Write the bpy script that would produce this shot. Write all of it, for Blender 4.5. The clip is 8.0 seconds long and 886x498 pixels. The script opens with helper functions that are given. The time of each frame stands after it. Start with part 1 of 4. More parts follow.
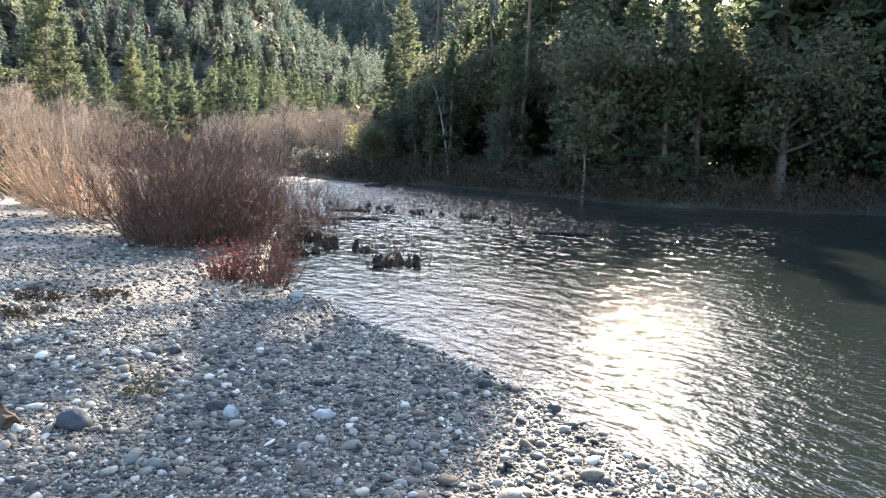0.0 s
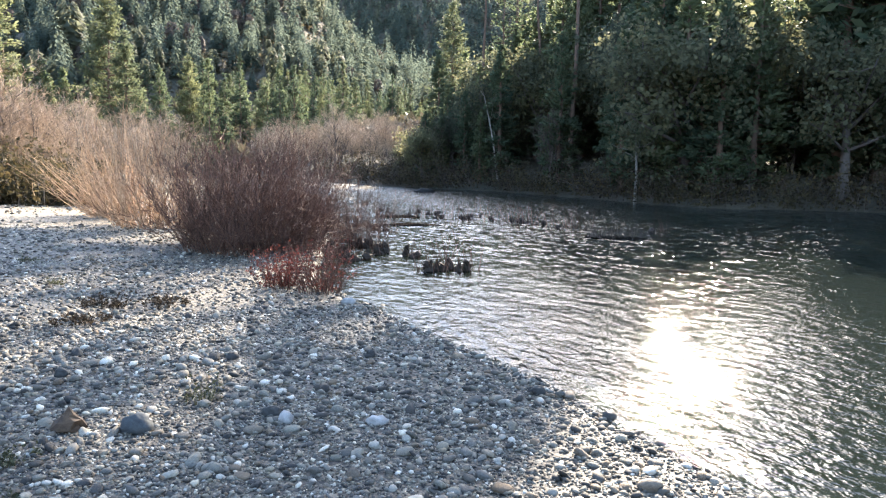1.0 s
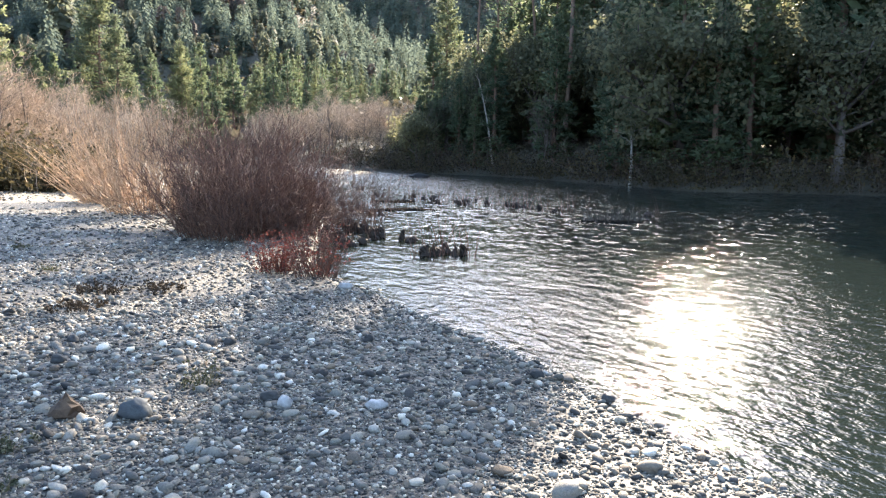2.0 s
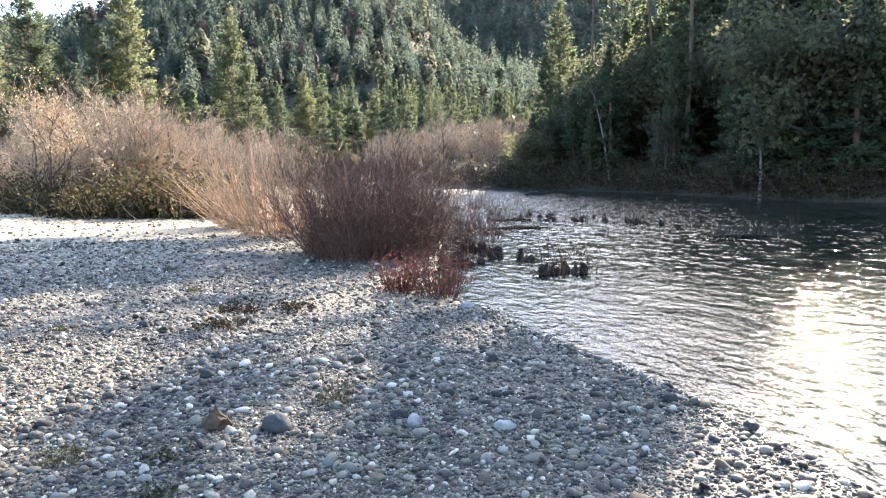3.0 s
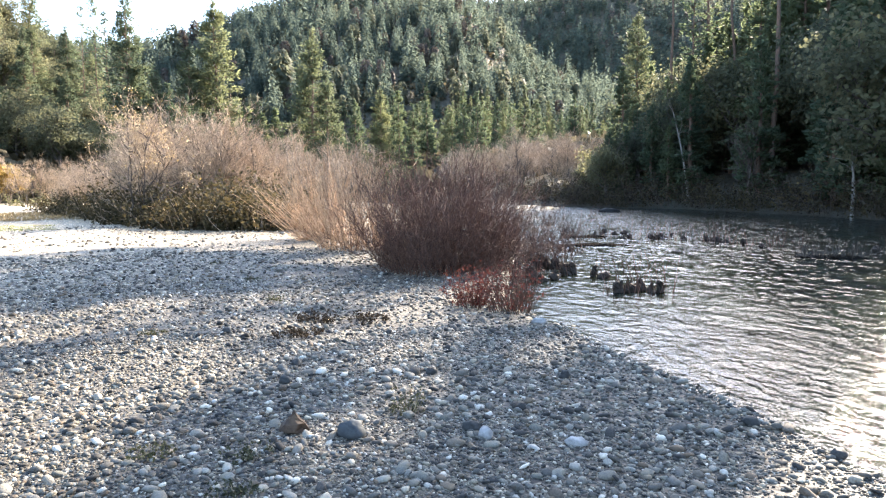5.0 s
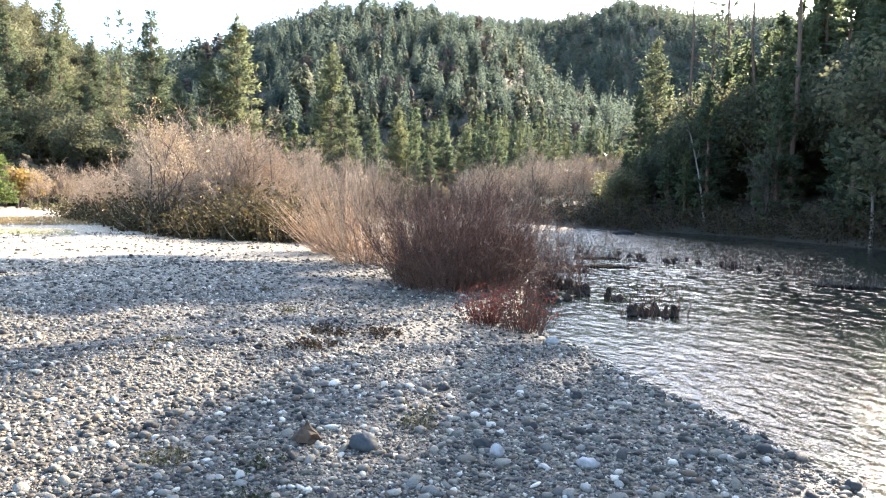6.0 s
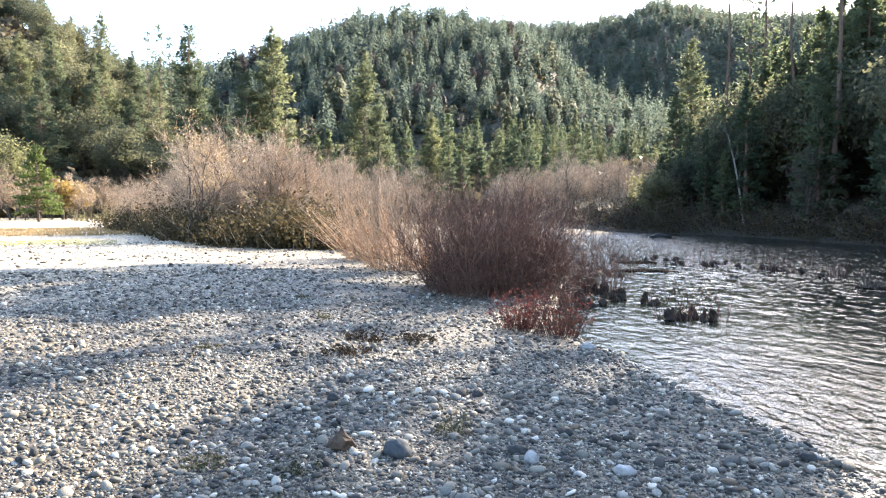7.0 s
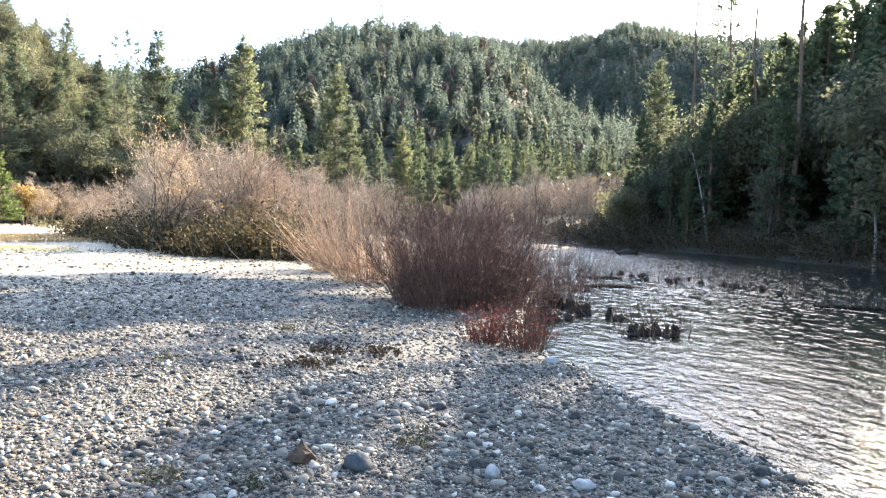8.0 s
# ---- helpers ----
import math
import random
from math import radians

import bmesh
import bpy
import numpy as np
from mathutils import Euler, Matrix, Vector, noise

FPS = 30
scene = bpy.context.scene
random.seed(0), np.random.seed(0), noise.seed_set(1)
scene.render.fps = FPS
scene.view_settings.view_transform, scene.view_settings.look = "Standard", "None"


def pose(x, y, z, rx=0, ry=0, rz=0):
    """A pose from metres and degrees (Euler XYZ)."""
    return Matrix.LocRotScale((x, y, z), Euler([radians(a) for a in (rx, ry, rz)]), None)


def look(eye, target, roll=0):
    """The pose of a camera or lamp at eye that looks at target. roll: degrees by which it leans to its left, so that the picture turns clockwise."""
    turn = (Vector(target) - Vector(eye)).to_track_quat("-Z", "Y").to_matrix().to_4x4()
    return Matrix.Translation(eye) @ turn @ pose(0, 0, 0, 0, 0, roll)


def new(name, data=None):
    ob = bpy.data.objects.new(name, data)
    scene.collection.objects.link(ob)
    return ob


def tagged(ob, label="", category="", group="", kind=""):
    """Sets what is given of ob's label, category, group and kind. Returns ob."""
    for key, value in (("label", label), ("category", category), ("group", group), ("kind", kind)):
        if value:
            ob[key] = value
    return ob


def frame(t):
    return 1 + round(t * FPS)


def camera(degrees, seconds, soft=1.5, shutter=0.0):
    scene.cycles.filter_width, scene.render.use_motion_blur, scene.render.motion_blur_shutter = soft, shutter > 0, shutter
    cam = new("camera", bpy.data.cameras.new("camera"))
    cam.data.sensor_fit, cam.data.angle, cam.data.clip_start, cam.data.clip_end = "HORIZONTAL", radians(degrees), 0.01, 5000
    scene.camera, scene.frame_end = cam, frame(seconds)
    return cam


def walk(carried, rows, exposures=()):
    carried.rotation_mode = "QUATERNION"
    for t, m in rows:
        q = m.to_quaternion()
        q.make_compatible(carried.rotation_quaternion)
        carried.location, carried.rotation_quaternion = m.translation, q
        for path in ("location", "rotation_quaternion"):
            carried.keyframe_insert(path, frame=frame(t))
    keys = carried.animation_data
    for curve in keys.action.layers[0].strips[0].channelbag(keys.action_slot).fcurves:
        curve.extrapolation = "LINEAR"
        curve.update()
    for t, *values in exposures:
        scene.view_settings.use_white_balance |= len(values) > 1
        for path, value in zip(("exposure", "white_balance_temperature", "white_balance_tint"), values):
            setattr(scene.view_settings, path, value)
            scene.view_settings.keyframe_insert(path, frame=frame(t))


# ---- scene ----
cam = camera(66.3, 8.0, soft=1.25)
PATH = [
    (0, (0.074, 0.023, 1.598), (0.086, 2.006, 1.339), 2.03),
    (0.5, (0.075, 0.027, 1.601), (0.023, 2.017, 1.402), 1.64),
    (1, (0.064, 0.038, 1.603), (-0.070, 2.018, 1.355), 0.94),
    (1.2, (0.059, 0.053, 1.604), (-0.033, 2.035, 1.348), 0.88),
    (2.3, (0.017, 0.061, 1.584), (-0.144, 2.033, 1.287), 0.46),
    (2.5, (-0.009, 0.056, 1.586), (-0.298, 2.016, 1.310), -0.41),
    (3, (-0.030, 0.041, 1.601), (-0.481, 1.976, 1.365), -1.27),
    (3.5, (-0.026, 0.028, 1.602), (-0.581, 1.936, 1.381), -1.81),
    (4, (-0.019, 0.024, 1.600), (-0.574, 1.934, 1.389), -1.53),
    (4.5, (-0.027, -0.000, 1.597), (-0.627, 1.897, 1.398), -1.48),
    (5.8, (-0.033, -0.054, 1.591), (-0.733, 1.814, 1.445), 0.31),
    (6, (-0.042, -0.067, 1.592), (-0.734, 1.805, 1.456), 0.83),
    (6.5, (-0.053, -0.068, 1.583), (-0.807, 1.780, 1.447), 0.52),
    (7, (-0.030, -0.057, 1.594), (-0.816, 1.779, 1.474), -0.01),
    (7.5, (-0.022, -0.055, 1.593), (-0.763, 1.799, 1.490), 0.39),
    (8, (0.002, -0.052, 1.593), (-0.701, 1.818, 1.512), 1.06),
]
walk(cam, [(t, look(eye, target, roll)) for t, eye, target, roll in PATH], exposures=[(0, 3.0, 6350, 11), (8, 3.0, 6350, 11)])

# ---- world and sun ----
SUN_AZ, SUN_EL = 15.0, 27.0
world = bpy.data.worlds.new("sky")
scene.world = world
world.use_nodes = True
wn, wl = world.node_tree.nodes, world.node_tree.links
sky = wn.new("ShaderNodeTexSky")
sky.sky_type = "NISHITA"
sky.sun_disc = False
sky.sun_elevation, sky.sun_rotation = radians(SUN_EL), radians(SUN_AZ)
sky.air_density, sky.dust_density, sky.ozone_density = 1.0, 0.9, 1.2
wn["Background"].inputs["Strength"].default_value = 0.13
wl.new(sky.outputs[0], wn["Background"].inputs["Color"])
sun_data = bpy.data.lights.new("sun", "SUN")
sun_data.energy, sun_data.angle, sun_data.color = 5.0, radians(0.53), (1.0, 0.86, 0.68)
sun = new("sun", sun_data)
sun_dir = Vector((math.sin(radians(SUN_AZ)) * math.cos(radians(SUN_EL)), math.cos(radians(SUN_AZ)) * math.cos(radians(SUN_EL)), math.sin(radians(SUN_EL))))
sun.matrix_world = look(sun_dir * 60, (0, 0, 0))


# ---- materials ----
def material(name):
    m = bpy.data.materials.new(name)
    m.use_nodes = True
    return m, m.node_tree.nodes, m.node_tree.links, m.node_tree.nodes["Principled BSDF"]


def ramp(nodes, stops):
    r = nodes.new("ShaderNodeValToRGB")
    el = r.color_ramp.elements
    while len(el) < len(stops):
        el.new(0.5)
    for e, (p, c) in zip(el, stops):
        e.position, e.color = p, (*c, 1)
    return r


def noise_node(nodes, links, scale, detail=4.0, vector=None, rough=0.55):
    n = nodes.new("ShaderNodeTexNoise")
    n.inputs["Scale"].default_value, n.inputs["Detail"].default_value, n.inputs["Roughness"].default_value = scale, detail, rough
    if vector:
        links.new(vector, n.inputs["Vector"])
    return n


def mixed(nodes, links, kind, factor, a, b):
    m = nodes.new("ShaderNodeMix")
    m.data_type, m.blend_type = "RGBA", kind
    for socket, value in ((m.inputs[0], factor), (m.inputs[6], a), (m.inputs[7], b)):
        if isinstance(value, (int, float)):
            socket.default_value = value
        elif isinstance(value, tuple):
            socket.default_value = (*value, 1)
        else:
            links.new(value, socket)
    return m.outputs[2]


def bump(nodes, links, height, bsdf, strength, distance):
    b = nodes.new("ShaderNodeBump")
    b.inputs["Strength"].default_value, b.inputs["Distance"].default_value = strength, distance
    links.new(height, b.inputs["Height"])
    links.new(b.outputs[0], bsdf.inputs["Normal"])


def position(nodes):
    return nodes.new("ShaderNodeNewGeometry").outputs["Position"]


STONE_TONES = [(0.0, (0.021, 0.021, 0.020)), (0.16, (0.046, 0.044, 0.041)), (0.36, (0.092, 0.088, 0.079)), (0.52, (0.155, 0.147, 0.127)), (0.62, (0.095, 0.071, 0.049)),
               (0.72, (0.215, 0.20, 0.17)), (0.82, (0.10, 0.10, 0.086)), (0.92, (0.30, 0.283, 0.242)), (1.0, (0.52, 0.495, 0.435))]


def stone_material(name, per_object):
    m, n, l, p = material(name)
    if per_object:
        chance = n.new("ShaderNodeObjectInfo").outputs["Random"]
    else:
        chance = n.new("ShaderNodeNewGeometry").outputs["Random Per Island"]
    tone = ramp(n, STONE_TONES)
    l.new(chance, tone.inputs[0])
    pos = position(n)
    speck = noise_node(n, l, 90, 3, pos, 0.7)
    blot = noise_node(n, l, 14, 3, pos)
    grey = ramp(n, [(0.3, (0.58, 0.57, 0.57)), (0.7, (1.3, 1.27, 1.2))])
    l.new(speck.outputs[0], grey.inputs[0])
    c = mixed(n, l, "MULTIPLY", 0.7, tone.outputs[0], grey.outputs[0])
    warm = ramp(n, [(0.4, (0.94, 0.95, 0.98)), (0.65, (1.14, 1.03, 0.86))])
    l.new(blot.outputs[0], warm.inputs[0])
    c = mixed(n, l, "MULTIPLY", 0.8, c, warm.outputs[0])
    l.new(c, p.inputs["Base Color"])
    p.inputs["Roughness"].default_value = 0.8
    p.inputs["Specular IOR Level"].default_value = 0.25
    bump(n, l, speck.outputs[0], p, 0.5, 0.006)
    return m


def gravel_material():
    m, n, l, p = material("gravel")
    pos = position(n)
    warp = noise_node(n, l, 9, 2, pos)
    v = n.new("ShaderNodeTexVoronoi")
    v.inputs["Scale"].default_value = 26
    w = n.new("ShaderNodeTexVoronoi")
    w.inputs["Scale"].default_value = 9
    wv = n.new("ShaderNodeVectorMath")
    wv.operation = "MULTIPLY_ADD"
    wv.inputs[1].default_value = (0.03, 0.03, 0.03)
    l.new(warp.outputs["Color"], wv.inputs[0])
    l.new(pos, wv.inputs[2])
    l.new(wv.outputs[0], v.inputs["Vector"])
    l.new(wv.outputs[0], w.inputs["Vector"])
    tones = ramp(n, STONE_TONES)
    sep = n.new("ShaderNodeSeparateColor")
    l.new(v.outputs["Color"], sep.inputs[0])
    l.new(sep.outputs[0], tones.inputs[0])
    big = ramp(n, [(0.0, (0.65, 0.66, 0.68)), (1.0, (1.25, 1.22, 1.15))])
    sep2 = n.new("ShaderNodeSeparateColor")
    l.new(w.outputs["Color"], sep2.inputs[0])
    l.new(sep2.outputs[1], big.inputs[0])
    c = mixed(n, l, "MULTIPLY", 0.8, tones.outputs[0], big.outputs[0])
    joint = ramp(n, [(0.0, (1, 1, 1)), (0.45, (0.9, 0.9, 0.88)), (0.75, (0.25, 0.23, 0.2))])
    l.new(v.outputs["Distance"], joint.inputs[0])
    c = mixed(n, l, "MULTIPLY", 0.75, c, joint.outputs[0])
    # silt and dry grass drifts, metres wide
    patch = noise_node(n, l, 0.35, 4, pos)
    silt = ramp(n, [(0.48, (0, 0, 0)), (0.66, (1, 1, 1))])
    l.new(patch.outputs[0], silt.inputs[0])
    c = mixed(n, l, "MIX", silt.outputs[0], c, mixed(n, l, "MULTIPLY", 0.5, c, (1.15, 1.0, 0.75)))
    fine = n.new("ShaderNodeTexVoronoi")
    fine.inputs["Scale"].default_value = 75
    l.new(wv.outputs[0], fine.inputs["Vector"])
    sep3 = n.new("ShaderNodeSeparateColor")
    l.new(fine.outputs["Color"], sep3.inputs[0])
    grit = ramp(n, [(0.0, (0.5, 0.5, 0.5)), (0.6, (0.95, 0.93, 0.9)), (1.0, (1.7, 1.65, 1.55))])
    l.new(sep3.outputs[0], grit.inputs[0])
    c = mixed(n, l, "MULTIPLY", 0.9, c, grit.outputs[0])
    # paler, drier away from the river, with the sunlit glare put into the colour
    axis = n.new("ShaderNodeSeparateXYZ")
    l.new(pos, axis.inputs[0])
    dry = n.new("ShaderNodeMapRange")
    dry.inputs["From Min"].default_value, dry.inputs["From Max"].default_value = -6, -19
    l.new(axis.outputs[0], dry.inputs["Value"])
    # near end dark: shade in the gaps between stones is in the colour
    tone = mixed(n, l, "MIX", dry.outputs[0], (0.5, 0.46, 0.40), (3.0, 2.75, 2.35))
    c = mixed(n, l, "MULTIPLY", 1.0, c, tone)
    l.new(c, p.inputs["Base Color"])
    p.inputs["Roughness"].default_value = 0.75
    inv = n.new("ShaderNodeMath")
    inv.operation = "SUBTRACT"
    inv.inputs[0].default_value = 1.0
    l.new(v.outputs["Distance"], inv.inputs[1])
    bump(n, l, inv.outputs[0], p, 0.6, 0.02)
    return m


def soil_material():
    """Forest floor: litter, dry grass and brown earth."""
    m, n, l, p = material("forest_floor")
    pos = position(n)
    a, b = noise_node(n, l, 0.12, 5, pos), noise_node(n, l, 2.5, 5, pos, 0.7)
    c1 = ramp(n, [(0.3, (0.03, 0.032, 0.018)), (0.5, (0.05, 0.042, 0.025)), (0.7, (0.085, 0.068, 0.04))])
    l.new(a.outputs[0], c1.inputs[0])
    c2 = ramp(n, [(0.3, (0.5, 0.5, 0.5)), (0.7, (1.3, 1.25, 1.1))])
    l.new(b.outputs[0], c2.inputs[0])
    l.new(mixed(n, l, "MULTIPLY", 0.8, c1.outputs[0], c2.outputs[0]), p.inputs["Base Color"])
    p.inputs["Roughness"].default_value = 0.95
    bump(n, l, b.outputs[0], p, 0.8, 0.3)
    return m


def water_material():
    m, n, l, p = material("river_water")
    pos = position(n)
    p.inputs["Base Color"].default_value = (0.010, 0.014, 0.012, 1)
    p.inputs["Roughness"].default_value = 0.025
    p.inputs["IOR"].default_value = 1.333
    p.inputs["Alpha"].default_value = 0.95
    mapping = n.new("ShaderNodeMapping")
    mapping.vector_type = "TEXTURE"
    mapping.inputs["Rotation"].default_value = (0, 0, radians(-56))
    mapping.inputs["Scale"].default_value = (1.25, 0.85, 1.0)
    l.new(pos, mapping.inputs["Vector"])
    axis = n.new("ShaderNodeSeparateXYZ")
    l.new(pos, axis.inputs[0])
    # small ripples on the smooth run by the bar, longer chop on the riffle upstream
    near = noise_node(n, l, 6.5, 3, mapping.outputs[0], 0.6)
    chop = noise_node(n, l, 2.6, 2, mapping.outputs[0], 0.6)
    reach = n.new("ShaderNodeMapRange")
    reach.inputs["From Min"].default_value, reach.inputs["From Max"].default_value = 6, 17
    l.new(axis.outputs[1], reach.inputs["Value"])
    high_chop = n.new("ShaderNodeMath")
    high_chop.operation = "MULTIPLY"
    high_chop.inputs[1].default_value = 2.3
    l.new(chop.outputs[0], high_chop.inputs[0])
    low_near = n.new("ShaderNodeMath")
    low_near.operation = "MULTIPLY"
    low_near.inputs[1].default_value = 0.76
    l.new(near.outputs[0], low_near.inputs[0])
    s = n.new("ShaderNodeMix")
    l.new(reach.outputs[0], s.inputs[0])
    l.new(low_near.outputs[0], s.inputs[2])
    l.new(high_chop.outputs[0], s.inputs[3])
    calm = n.new("ShaderNodeVectorMath")
    calm.operation = "DISTANCE"
    calm.inputs[1].default_value = (-15, 50, 0)
    l.new(pos, calm.inputs[0])
    ease = n.new("ShaderNodeMapRange")
    ease.inputs["From Min"].default_value, ease.inputs["From Max"].default_value = 9, 16
    ease.inputs["To Min"].default_value, ease.inputs["To Max"].default_value = 2.5, 1.0
    l.new(calm.outputs["Value"], ease.inputs["Value"])
    # the riffle upstream is steeper
    steep = n.new("ShaderNodeMapRange")
    steep.inputs["From Min"].default_value, steep.inputs["From Max"].default_value = 13, 30
    steep.inputs["To Min"].default_value, steep.inputs["To Max"].default_value = 1.0, 1.3
    l.new(axis.outputs[1], steep.inputs["Value"])
    both = n.new("ShaderNodeMath")
    both.operation = "MULTIPLY"
    l.new(steep.outputs[0], both.inputs[0])
    l.new(ease.outputs[0], both.inputs[1])
    high = n.new("ShaderNodeMath")
    high.operation = "MULTIPLY"
    l.new(s.outputs[0], high.inputs[0])
    l.new(both.outputs[0], high.inputs[1])
    bump(n, l, high.outputs[0], p, 1.0, 0.046)
    return m


def leaf_material(name, dark, light, through_light, spread=0.5, gloss=0.2):
    """Leaves and needles: some light passes through them."""
    m, n, l, p = material(name)
    geo = n.new("ShaderNodeNewGeometry")
    tone = ramp(n, [(0.0, dark), (1.0, light)])
    l.new(geo.outputs["Random Per Island"], tone.inputs[0])
    whole = ramp(n, [(0.0, (1 - spread * 0.6, 1 - spread * 0.5, 1 - spread * 0.4)), (1.0, (1 + spread * 0.7, 1 + spread * 0.5, 1 + spread * 0.2))])
    l.new(n.new("ShaderNodeObjectInfo").outputs["Random"], whole.inputs[0])
    clump = noise_node(n, l, 0.5, 3, geo.outputs["Position"])
    drift = ramp(n, [(0.35, (0.75, 0.8, 0.85)), (0.65, (1.2, 1.15, 1.0))])
    l.new(clump.outputs[0], drift.inputs[0])
    c = mixed(n, l, "MULTIPLY", 1.0, tone.outputs[0], whole.outputs[0])
    c = mixed(n, l, "MULTIPLY", 0.8, c, drift.outputs[0])
    l.new(c, p.inputs["Base Color"])
    p.inputs["Roughness"].default_value = 0.6
    p.inputs["Specular IOR Level"].default_value = gloss
    t = n.new("ShaderNodeBsdfTranslucent")
    l.new(c, t.inputs["Color"])
    mix = n.new("ShaderNodeMixShader")
    mix.inputs[0].default_value = through_light
    l.new(p.outputs[0], mix.inputs[1])
    l.new(t.outputs[0], mix.inputs[2])
    l.new(mix.outputs[0], n["Material Output"].inputs["Surface"])
    return m


def wood_material(name, dark, light, rough=0.8, scale=6.0):
    m, n, l, p = material(name)
    geo = n.new("ShaderNodeNewGeometry")
    grain = noise_node(n, l, scale, 5, geo.outputs["Position"], 0.65)
    tone = ramp(n, [(0.0, dark), (1.0, light)])
    l.new(geo.outputs["Random Per Island"], tone.inputs[0])
    g = ramp(n, [(0.3, (0.65, 0.65, 0.66)), (0.7, (1.2, 1.18, 1.15))])
    l.new(grain.outputs[0], g.inputs[0])
    l.new(mixed(n, l, "MULTIPLY", 0.8, tone.outputs[0], g.outputs[0]), p.inputs["Base Color"])
    p.inputs["Roughness"].default_value = rough
    p.inputs["Specular IOR Level"].default_value = 0.2
    bump(n, l, grain.outputs[0], p, 0.5, 0.02)
    return m


def rock_material(name, dark, light):
    m, n, l, p = material(name)
    pos = position(n)
    a, b = noise_node(n, l, 11, 5, pos, 0.6), noise_node(n, l, 70, 3, pos, 0.7)
    tone = ramp(n, [(0.3, dark), (0.7, light)])
    l.new(a.outputs[0], tone.inputs[0])
    g = ramp(n, [(0.3, (0.7, 0.7, 0.7)), (0.7, (1.2, 1.2, 1.2))])
    l.new(b.outputs[0], g.inputs[0])
    l.new(mixed(n, l, "MULTIPLY", 0.6, tone.outputs[0], g.outputs[0]), p.inputs["Base Color"])
    p.inputs["Roughness"].default_value = 0.7
    p.inputs["Specular IOR Level"].default_value = 0.2
    bump(n, l, a.outputs[0], p, 0.4, 0.02)
    return m


M_STONE_ONE = stone_material("river_stone", True)
M_STONE_MANY = stone_material("river_pebbles", False)
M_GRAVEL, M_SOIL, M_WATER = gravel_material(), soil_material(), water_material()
M_NEEDLE = leaf_material("pine_needles", (0.082, 0.10, 0.058), (0.128, 0.144, 0.086), 0.62, 0.5, 0.05)
M_FIR = leaf_material("fir_needles", (0.062, 0.086, 0.054), (0.105, 0.13, 0.078), 0.6, 0.5, 0.05)
M_OAK = leaf_material("oak_leaves", (0.085, 0.092, 0.06), (0.145, 0.147, 0.092), 0.6, 0.5, 0.05)
M_LIGHTOAK = leaf_material("light_oak_leaves", (0.10, 0.11, 0.062), (0.15, 0.16, 0.09), 0.6, 0.4, 0.05)
M_YOUNG = leaf_material("young_pine_needles", (0.07, 0.10, 0.035), (0.13, 0.165, 0.06), 0.5, 0.5, 0.05)
# bluish fir needles, made paler and bluer with the distance haze in the colour
M_FAR = leaf_material("hazed_far_needles", (0.078, 0.098, 0.082), (0.112, 0.134, 0.108), 0.6, 0.5, 0.0)
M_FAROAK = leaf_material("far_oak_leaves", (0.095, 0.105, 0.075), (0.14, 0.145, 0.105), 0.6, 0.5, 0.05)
M_FARBARE = leaf_material("far_bare_twigs", (0.07, 0.055, 0.05), (0.15, 0.12, 0.10), 0.3, 0.5, 0.02)
M_TANLEAF = leaf_material("dry_tan_leaves", (0.28, 0.225, 0.145), (0.48, 0.40, 0.28), 0.45)
M_YELLOW = leaf_material("yellow_leaves", (0.20, 0.135, 0.04), (0.35, 0.25, 0.085), 0.45)
M_BRAMBLE = leaf_material("bramble_leaves", (0.026, 0.024, 0.013), (0.095, 0.075, 0.040), 0.35, 0.5, 0.05)
M_SCRUB = leaf_material("winter_scrub", (0.045, 0.042, 0.028), (0.13, 0.11, 0.075), 0.35, 0.4, 0.05)
M_REDLEAF = leaf_material("red_leaves", (0.075, 0.022, 0.018), (0.18, 0.055, 0.042), 0.35, 0.5, 0.04)
M_DEBRIS = leaf_material("dry_debris", (0.018, 0.014, 0.011), (0.06, 0.046, 0.034), 0.2, 0.4, 0.03)
M_HERB = leaf_material("herb_leaves", (0.035, 0.04, 0.024), (0.085, 0.085, 0.052), 0.3, 0.5, 0.05)
M_PINEBARK = wood_material("pine_bark", (0.10, 0.065, 0.045), (0.16, 0.11, 0.08), 0.9, 5)
M_GREYBARK = wood_material("grey_bark", (0.055, 0.046, 0.04), (0.12, 0.10, 0.084), 0.85, 8)
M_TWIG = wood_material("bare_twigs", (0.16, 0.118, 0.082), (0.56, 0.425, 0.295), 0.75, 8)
# darker copy of the bare twigs: the far bank's shade put into the colour
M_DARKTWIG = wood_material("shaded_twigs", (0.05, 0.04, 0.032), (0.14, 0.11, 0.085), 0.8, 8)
M_WILLOW = wood_material("red_willow_stems", (0.034, 0.021, 0.016), (0.17, 0.092, 0.063), 0.75, 20)
M_ORANGE = wood_material("orange_willow_stems", (0.22, 0.125, 0.07), (0.62, 0.42, 0.25), 0.75, 20)
M_DARKWOOD = wood_material("wet_dark_wood", (0.02, 0.016, 0.013), (0.05, 0.038, 0.028), 0.9, 20)
M_SILT = wood_material("wet_silt", (0.010, 0.009, 0.007), (0.018, 0.015, 0.012), 0.7, 20)
M_SILT.node_tree.nodes["Principled BSDF"].inputs["Specular IOR Level"].default_value = 0.0
M_REED = wood_material("dry_reed", (0.12, 0.09, 0.05), (0.30, 0.24, 0.13), 0.7, 20)


